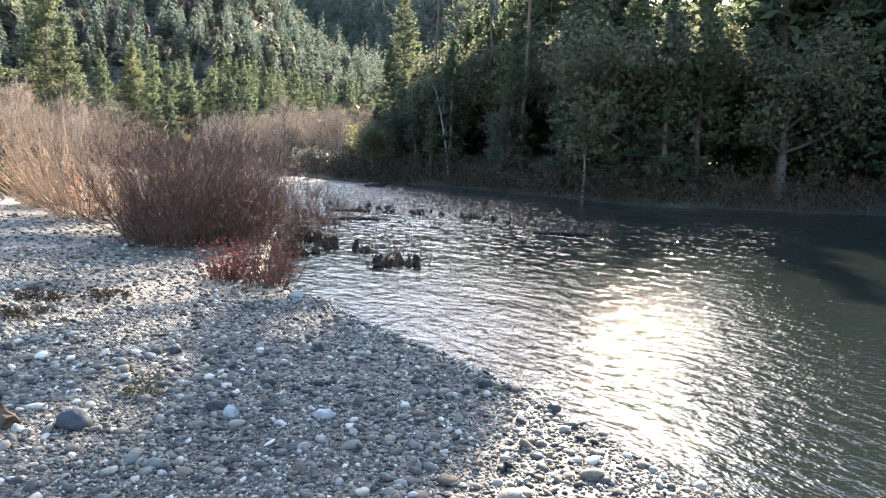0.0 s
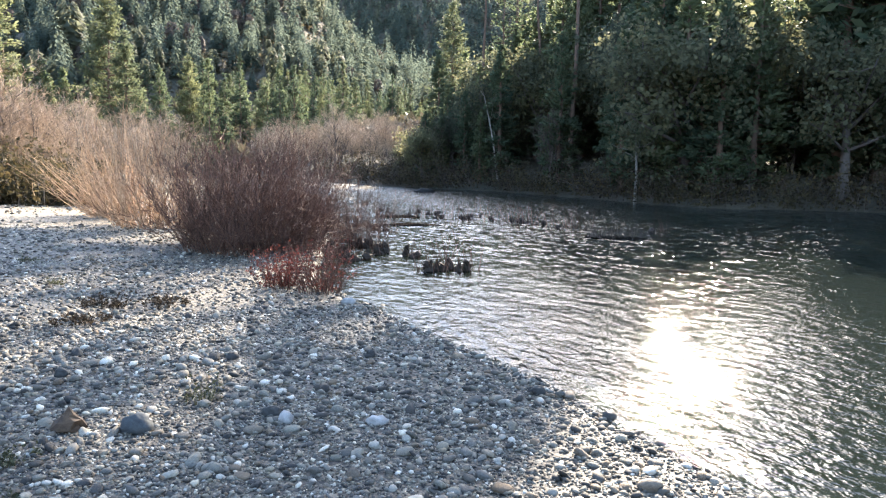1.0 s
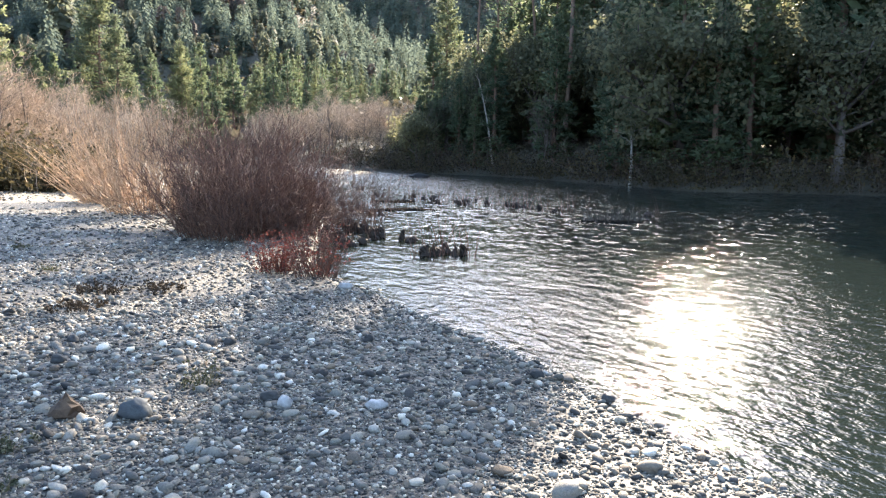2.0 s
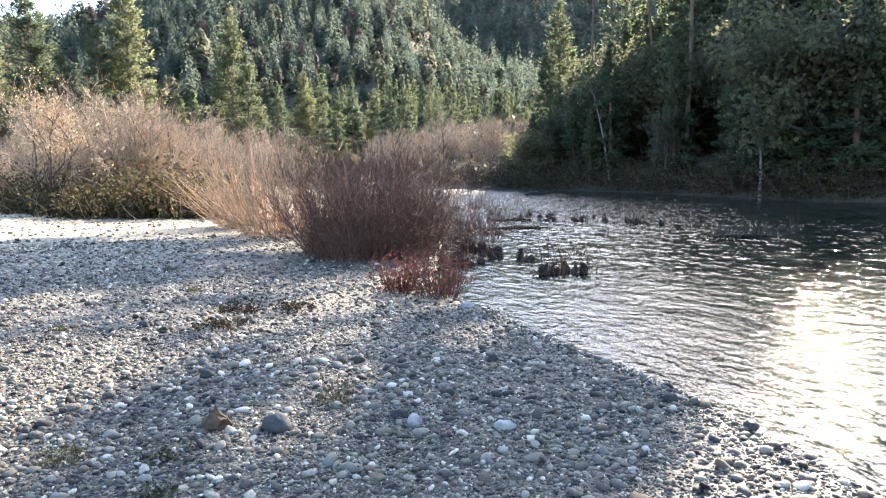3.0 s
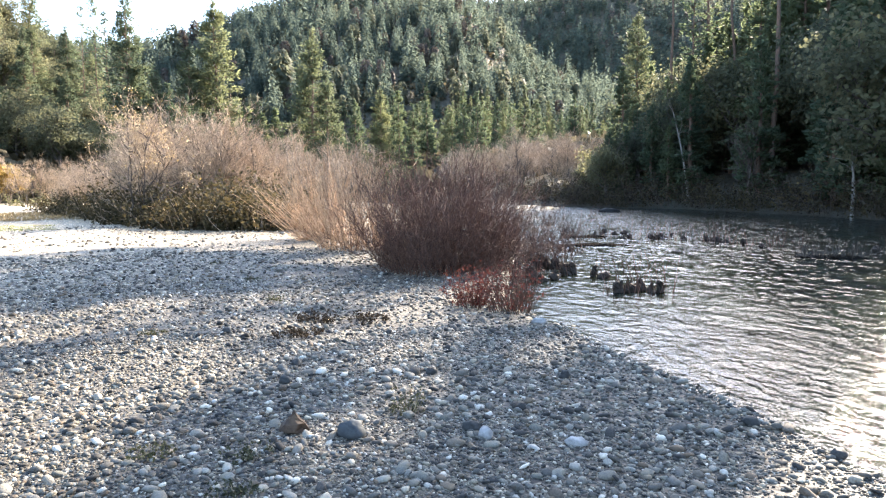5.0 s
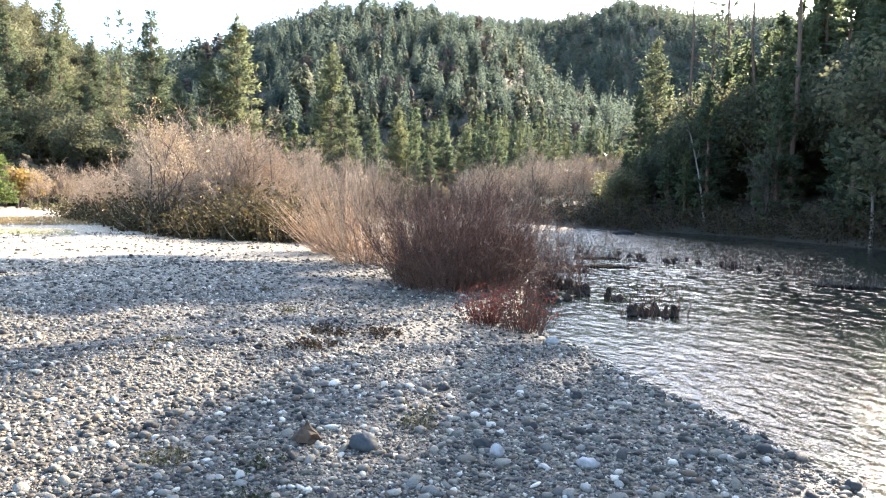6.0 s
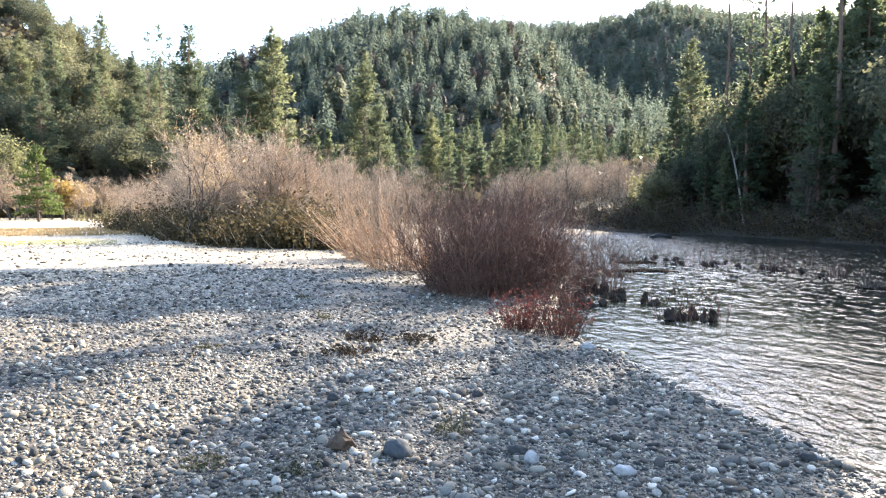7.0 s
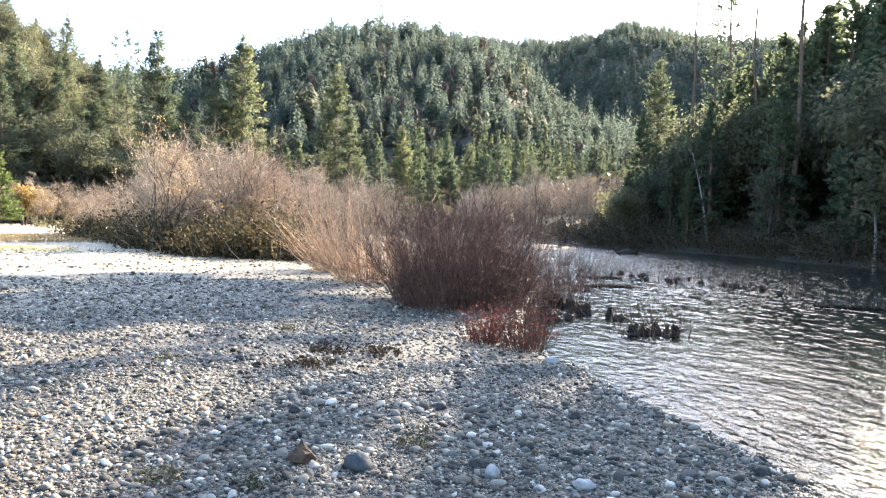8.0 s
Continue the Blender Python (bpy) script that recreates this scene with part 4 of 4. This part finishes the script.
rock("shore_stone", 10, -0.66, 6.72, 0.075, 0.06, 0.055, M_DARKROCK, "dark wet stone in the shallows")
rock("shore_stone", 11, -0.36, 6.46, 0.085, 0.045, 0.03, M_DARKROCK, "dark wet stone in the shallows")
for i, (x, y) in enumerate([(0.44, 4.72), (0.86, 4.28), (-2.0, 5.3), (-3.2, 5.1), (-3.0, 4.6), (-4.6, 6.0), (-0.9, 5.5)]):
    rock("dark_stone", 20 + i, x, y, 0.06, 0.045, 0.04, M_DARKROCK, "dark grey stone on the gravel", 0.1, i * 40)
rock("boulder", 40, -4.0, 41.5, 0.62, 0.35, 0.24, M_WETROCK, "dark boulder breaking the water", 0.1, 10)


# ---- low growth ----
def tuft(name, seed, x, y, n, height, mat, label, category, spread=0.12, group="", leaf=None, thick=0.003, z=None):
    """Thin upright stalks from one foot, with or without small leaves."""
    r = np.random.default_rng(seed)
    a = r.uniform(0, 6.283, n)
    q = r.uniform(0, spread, n)
    st = np.stack([q * np.cos(a), q * np.sin(a), 0 * a - 0.03], 1)
    w = np.stack([np.cos(a) * 0.35, np.sin(a) * 0.35, np.ones(n)], 1) + r.normal(0, 0.15, (n, 3))
    ln = height * r.uniform(0.4, 1.05, n)
    p = grown(st, w, ln, 5, r, 0.0, 0.1)
    t = thing(name, pose(x, y, land_at(x, y) if z is None else z), label, category, group)
    tagged(part("stalk_growth", mesh_of("stalk_growth", *tubes(p, np.outer(np.full(n, thick), [1, 0.9, 0.8, 0.6, 0.3]), 3), mat), t), kind="stuff")
    if leaf:
        own = np.repeat(np.arange(n), leaf[1])
        c = p[own, r.integers(1, 5, len(own))] + r.normal(0, leaf[2], (len(own), 3))
        c[:, 2] = np.maximum(c[:, 2], 0.02)
        tagged(part("foliage", mesh_of("foliage", *leaves(c, np.full(len(own), leaf[2]), r), leaf[0]), t), kind="stuff")
    return t


# the small red bush at the water's edge
tuft("red_bush", 1, -2.55, 8.55, 130, 0.55, M_WILLOW, "low reddish bush with russet leaves on gravel", "shrub", 0.36, "", (M_REDLEAF, 13, 0.019), 0.0035)
tuft("red_bush", 2, -1.98, 8.25, 150, 0.72, M_WILLOW, "wispy red-brown bush at the water's edge", "shrub", 0.30, "", (M_REDLEAF, 4, 0.02), 0.0035)
# weeds on the bar
tuft("weed", 3, -1.82, 4.3, 26, 0.22, M_REED, "grey-green weed growing between the stones", "plant", 0.10, "weeds on the bar", (M_HERB, 6, 0.016), 0.002)
tuft("weed", 4, -4.05, 6.95, 40, 0.16, M_DARKWOOD, "dark dry weed clump on the gravel", "plant", 0.25, "weeds on the bar", (M_DEBRIS, 9, 0.022), 0.004)
tuft("weed", 5, -3.55, 7.25, 40, 0.14, M_DARKWOOD, "dark dry weed clump on the gravel", "plant", 0.28, "weeds on the bar", (M_DEBRIS, 9, 0.022), 0.004)
tuft("weed", 6, -3.85, 6.2, 36, 0.10, M_DARKWOOD, "dry brown weed lying on the gravel", "plant", 0.25, "weeds on the bar", (M_DEBRIS, 8, 0.022), 0.004)
for i, (x, y) in enumerate([(-2.1, 2.75), (-2.9, 3.0), (-5.2, 5.6), (-6.8, 9.6), (-2.4, 3.2), (-8.8, 11.2), (-5.3, 8.0)]):
    tuft("weed", 30 + i, x, y, 22, 0.11, M_REED, "small dry weed between the stones", "plant", 0.14, "weeds on the bar", (M_HERB, 6, 0.016), 0.002)


# ---- root clumps and reeds in the shallows ----
def root_clump(seed, x, y, posts, tall, reeds, wide=0.1):
    """Rotted posts of willow root standing in the water, thin shoots rising between them."""
    r = np.random.default_rng(seed)
    t = thing("root_clump", pose(x, y, WATER), "dark drowned willow roots standing in the shallows", "roots", "root clumps in the shallows")
    for i in range(posts):
        h = tall * r.uniform(0.6, 1.0)
        o = np.array([r.normal(0, wide), r.normal(0, wide * 0.6), -0.06])
        v, f = stone_shape(seed * 10 + i, 8, 7)
        w = r.uniform(0.055, 0.085)
        lean = r.normal(0, 0.18, 2)
        v = v * [w, w * r.uniform(0.7, 1.0), h * 0.55] + [0, 0, h * 0.45]
        v[:, :2] *= (1 + 0.35 * np.sin(v[:, 2:3] * r.uniform(18, 30) + r.uniform(0, 6)))
        v[:, :2] += lean * v[:, 2:3]
        v = v + r.normal(0, 0.009, v.shape) + o
        k = int(r.integers(2, 4))
        a = r.uniform(0, 6.283, k)
        st = np.stack([np.cos(a), np.sin(a), 0 * a], 1) * r.uniform(0.01, 0.06, (k, 1)) + o
        snag = grown(st, np.stack([np.cos(a) * 0.25, np.sin(a) * 0.25, np.ones(k)], 1) + r.normal(0, 0.2, (k, 3)), h * r.uniform(0.6, 1.1, k), 5, r, 0.0, 0.3)
        sv, sf = tubes(snag, np.outer(r.uniform(0.012, 0.024, k), [1.3, 1.0, 0.85, 0.7, 0.3]), 5)
        tagged(part("root_tangle", mesh_of("root_tangle", *joined([(v, f), (sv, np.concatenate([sf[:, :3], sf[:, [0, 2, 3]]]))]), M_DARKWOOD), t), kind="stuff")
    if reeds:
        a = r.uniform(0, 6.283, reeds)
        st = np.stack([r.normal(0, wide * 1.3 + 0.08, reeds), r.normal(0, wide * 0.6 + 0.05, reeds), 0 * a - 0.05], 1)
        p = grown(st, np.stack([np.cos(a) * 0.3, np.sin(a) * 0.3, np.ones(reeds)], 1), r.uniform(0.2, 0.8, reeds), 4, r, 0.0, 0.12)
        tagged(part("reed_stand", mesh_of("reed_stand", *tubes(p, np.outer(np.full(reeds, 0.0045), [1, 0.9, 0.7, 0.3]), 3), M_WILLOW), t), kind="stuff")


def islet(seed, x, y, rx, ry, stalks):
    """A low bank of dark silt just above the water, with dead stalks."""
    r = np.random.default_rng(seed)
    t = thing("silt_islet", pose(x, y, WATER), "low dark silt islet with dead stalks in the river", "islet", "silt islets")
    v, f = stone_shape(seed, 16, 8)
    v = v * [rx, ry, 0.035] + r.normal(0, 0.012, v.shape) * [2, 2, 1]
    part("silt_mound", mesh_of("silt_mound", v, f, M_SILT, True), t)
    a, q = r.uniform(0, 6.283, stalks), np.sqrt(r.uniform(0, 1, stalks))
    st = np.stack([rx * q * np.cos(a), ry * q * np.sin(a), 0 * a], 1)
    p = grown(st, r.normal(0, 0.4, (stalks, 3)) + [0, 0, 1], r.uniform(0.1, 0.42, stalks), 4, r, 0.0, 0.15)
    tagged(part("stalk_growth", mesh_of("stalk_growth", *tubes(p, np.outer(np.full(stalks, 0.006), [1, 0.9, 0.7, 0.3]), 3), M_DARKTWIG), t), kind="stuff")


# single posts: x, y, posts, shoots
POSTS = [(-0.83, 10.81, 3, 26), (-0.67, 11.02, 2, 14), (-0.53, 11.1, 1, 6), (-0.38, 10.93, 1, 10), (-0.26, 10.99, 2, 8), (-1.47, 12.7, 1, 2), (-1.3, 12.5, 1, 6), (-2.06, 13.1, 2, 16), (-2.13, 12.05, 1, 0), (-2.27, 11.8, 1, 0), (-2.42, 11.72, 1, 2),
         (-2.03, 12.74, 2, 5), (-1.93, 12.9, 2, 3), (-2.64, 12.48, 3, 16), (-2.67, 13.76, 3, 16), (-2.4, 13.67, 2, 16), (-3.1, 13.0, 3, 24), (-2.9, 14.6, 3, 24), (-3.3, 15.6, 3, 30)]
for i, (x, y, posts, shoots) in enumerate(POSTS):
    root_clump(300 + i, x, y, posts, 0.29, shoots, 0.035 if posts < 3 else 0.09)
FAR_POSTS = [(-0.84, 21.42, 4, 40), (-1.43, 21.49, 3, 10), (0.04, 21.13, 3, 6), (0.61, 21.07, 2, 6), (1.08, 20.41, 4, 50), (1.71, 19.92, 2, 10), (2.34, 19.18, 2, 36), (-0.6, 22.9, 2, 6), (-0.3, 22.8, 2, 6), (-2.49, 22.6, 3, 14), (-1.9, 22.9, 3, 8),
             (-4.1, 18.3, 4, 40), (-4.1, 20.3, 4, 36), (-3.4, 21.5, 3, 30), (-2.8, 17.4, 3, 26), (-3.5, 17.0, 3, 36), (-3.9, 24.5, 4, 30), (-5.2, 28.5, 4, 30), (-2.4, 24.0, 2, 24), (4.6, 18.4, 2, 12)]
for i, (x, y, posts, shoots) in enumerate(FAR_POSTS):
    root_clump(340 + i, x, y, max(1, posts - 1), 0.24, shoots, 0.17)
for i, (x, y, rx, ry, stalks) in enumerate([(-2.15, 19.1, 0.85, 0.4, 40), (-3.2, 18.6, 0.5, 0.3, 50), (2.8, 16.8, 0.35, 0.25, 70), (3.4, 16.9, 0.5, 0.3, 110), (-2.9, 22.0, 0.7, 0.4, 60)]):
    islet(380 + i, x, y, rx, ry, stalks)


# ---- brambles and leafy brush under the bare thicket ----
def bramble(name, seed, x, y, rx, ry, h, n, leaf, label, category, group, cane=M_TWIG):
    """A low leafy mound: arching canes and many small leaves."""
    r = np.random.default_rng(seed)
    canes = max(20, n // 30)
    a, q = r.uniform(0, 6.283, canes), np.sqrt(r.uniform(0, 1, canes))
    st = np.stack([rx * q * np.cos(a), ry * q * np.sin(a), 0 * a - 0.1], 1)
    p = grown(st, np.stack([np.cos(a) * 0.5, np.sin(a) * 0.5, np.ones(canes)], 1) + r.normal(0, 0.3, (canes, 3)), h * r.uniform(0.6, 1.25, canes), 6, r, -0.1, 0.14)
    t = thing(name, pose(x, y, land_at(x, y)), label, category, group)
    tagged(part("cane_growth", mesh_of("cane_growth", *tubes(p, np.outer(np.full(canes, 0.012), np.linspace(1.1, 0.3, 6)), 3), cane), t), kind="stuff")
    own = r.integers(0, canes, n)
    c = p[own, r.integers(1, 6, n)] + r.normal(0, 0.16, (n, 3))
    c[:, 2] = np.maximum(c[:, 2], 0.02)
    tagged(part("foliage", mesh_of("foliage", *leaves(c, np.full(n, 0.085), r), leaf), t), kind="stuff")
    return t


for i in range(44):
    az = -48.5 + i * 0.375
    dist = float(np.interp(az, [-48.5, -44, -40, -36, -32], [45, 31, 26, 25, 25])) + (r2.uniform(-0.5, 0.8) if i % 2 else r2.uniform(1.0, 2.5))
    x, y = at(az, dist)
    bramble("bramble_bush", 500 + i, x, y, 1.5, 1.2, r2.uniform(0.4, 1.2) if i % 2 else r2.uniform(1.1, 1.9), 800, M_BRAMBLE, "low dark bramble bush with browning leaves", "bush", "brambles along the gravel bar")
# brush on the bank beyond the bend
for i in range(46):
    f = r2.random()
    x, y = np.array([-5.0, 51.5]) + f * np.array([-27, 36]) + np.array([0.8, 0.6]) * r2.uniform(0.5, 20)
    if not in_river(np.array([[x, y]]))[0]:
        bramble("bank_bush", 800 + i, x, y, 1.7, 1.4, r2.uniform(0.8, 2.0), 320, M_BRAMBLE, "brown winter brush on the far bank", "bush", "brush along the far bank")
# brush overhanging the far bank's waterline
for i in range(70):
    x, y = bank_point(0.18 + 0.8 * i / 70, r2.uniform(0.2, 1.6))
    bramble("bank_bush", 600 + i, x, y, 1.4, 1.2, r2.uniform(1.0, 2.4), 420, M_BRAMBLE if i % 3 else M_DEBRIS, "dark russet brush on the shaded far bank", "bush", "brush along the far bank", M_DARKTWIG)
# brush line at the far end of the bar
for i in range(14):
    az = -58 + i * 0.8
    x, y = at(az, 74 + r2.uniform(0, 5))
    plant("bare_tree", BARE[i % 4], x, y, i * 50, r2.uniform(0.7, 0.95), "leafless tan brush at the end of the bar", "tree", "brush at the end of the bar")
for az, d, s, nm in [(-52.5, 78, 0.62, "yellow"), (-51.7, 81, 0.55, "yellow")]:
    x, y = at(az, d)
    YELLOW = oak(700 + int(d), 9, 3.6, M_YELLOW, 0.28, 1500)
    plant("yellow_tree", YELLOW, x, y, 30, s, "small tree with yellow autumn leaves", "tree", "")
LIGHT_OAKS = [oak(90 + i, 9, 4.0, M_LIGHTOAK, 0.13, 6400) for i in range(2)]
for i, (az, dist, el) in enumerate([(-59.4, 82, 7.6), (-56.6, 86, 6.8)]):
    x, y = at(az, dist)
    plant("oak_tree", LIGHT_OAKS[i % 2], x, y, i * 80, (1.6 + dist * math.tan(radians(el)) - land_at(x, y)) / 10.5, "round light-green oak at the edge of the bar", "tree", "light oaks by the bar")
x, y = at(-50.6, 70)
bramble("bramble_bush", 560, x, y, 1.6, 1.2, 1.1, 700, M_OAK, "low yellow-green bush at the end of the bar", "bush", "")

# the tree that keeps some yellow leaves, above the brambles
lt = bare_tree(150, 6, 3, 0.35)
tips = lt[3]
rl = np.random.default_rng(151)
sel = tips[rl.integers(0, len(tips), 1300)] + rl.normal(0, 0.10, (1300, 3))
x, y = at(-43.3, 29)
plant("leafy_tree", [lt[0], lt[1], lt[2], mesh_of("leaves", *leaves(sel, np.full(1300, 0.045), rl), [M_TANLEAF, M_YELLOW], False, (np.arange(1300) > 1120).astype(int))], x, y, 0, 5.2 / 6, "half-bare arching tree with dry tan and yellow leaves", "tree", "")


# ---- grass on the bar ----
def grass_patch(seed, az0, az1, d0, d1, count, height, mat, label):
    """A drift of short grass on the gravel."""
    r = np.random.default_rng(seed)
    az, dist = np.radians(r.uniform(az0, az1, count)), r.uniform(d0, d1, count)
    x, y = dist * np.sin(az), dist * np.cos(az)
    c = np.stack([x, y, land(x, y) + height * 0.4], 1)
    up = np.tile([0.0, 0.0, 2.0], (count, 1))
    ob = new("grass_patch", mesh_of("grass_patch", *leaves(c, np.full(count, height * 0.35), r, 2.6, up), mat))
    return tagged(ob, label, "grass", kind="stuff")


M_GREENGRASS = leaf_material("green_grass", (0.12, 0.14, 0.03), (0.30, 0.30, 0.08), 0.4)
M_DRYGRASS = leaf_material("dry_grass", (0.12, 0.09, 0.05), (0.30, 0.23, 0.13), 0.4)
grass_patch(71, -60, -49, 26.5, 30, 2600, 0.05, M_GREENGRASS, "thin yellow-green grass on the sunlit gravel")
grass_patch(72, -58, -46, 34, 46, 5200, 0.12, M_DRYGRASS, "dry brown grass on the far part of the bar")


# ---- pale leaning trunks on the far bank ----
def leaning_trunk(seed, az, dist, tip_az, tip_el, label):
    r = np.random.default_rng(seed)
    x, y = at(az, dist)
    z = land_at(x, y)
    tx, ty = at(tip_az, dist + 1.5)
    tip = np.array([tx, ty, 1.6 + dist * math.tan(radians(tip_el))]) - np.array([x, y, z])
    s = np.linspace(0, 1, 8)[:, None]
    p = (s * tip + np.sin(s * 3.1) * np.array([0.12, 0.1, 0.0]))[None]
    p[0, 0, 2] -= 0.3
    t = thing("leaning_tree", pose(x, y, z), label, "tree", "pale trunks on the far bank")
    trunk = part("trunk", mesh_of("trunk", *tubes(p, (np.linspace(0.085, 0.03, 8))[None], 7), M_PALEBARK, True), t)
    st = p[0, r.integers(3, 8, 9)]
    br = grown(st, unit(r.normal(0, 1, (9, 3))) + [0, 0, 0.8], r.uniform(0.6, 1.6, 9), 5, r, 0.05, 0.12)
    tagged(part("branchwork", mesh_of("branchwork", *tubes(br, np.outer(np.full(9, 0.022), [1, 0.8, 0.6, 0.4, 0.2]), 3), M_PALEBARK), trunk), kind="stuff")


M_PALEBARK = wood_material("pale_bark", (0.16, 0.145, 0.12), (0.24, 0.215, 0.18), 0.85, 9)
leaning_trunk(1, 0.7, 46.8, -0.6, 5.8, "thin pale leaning trunk at the far waterline")
leaning_trunk(2, 11.9, 34.6, 11.6, 3.2, "thin pale upright trunk at the far waterline")
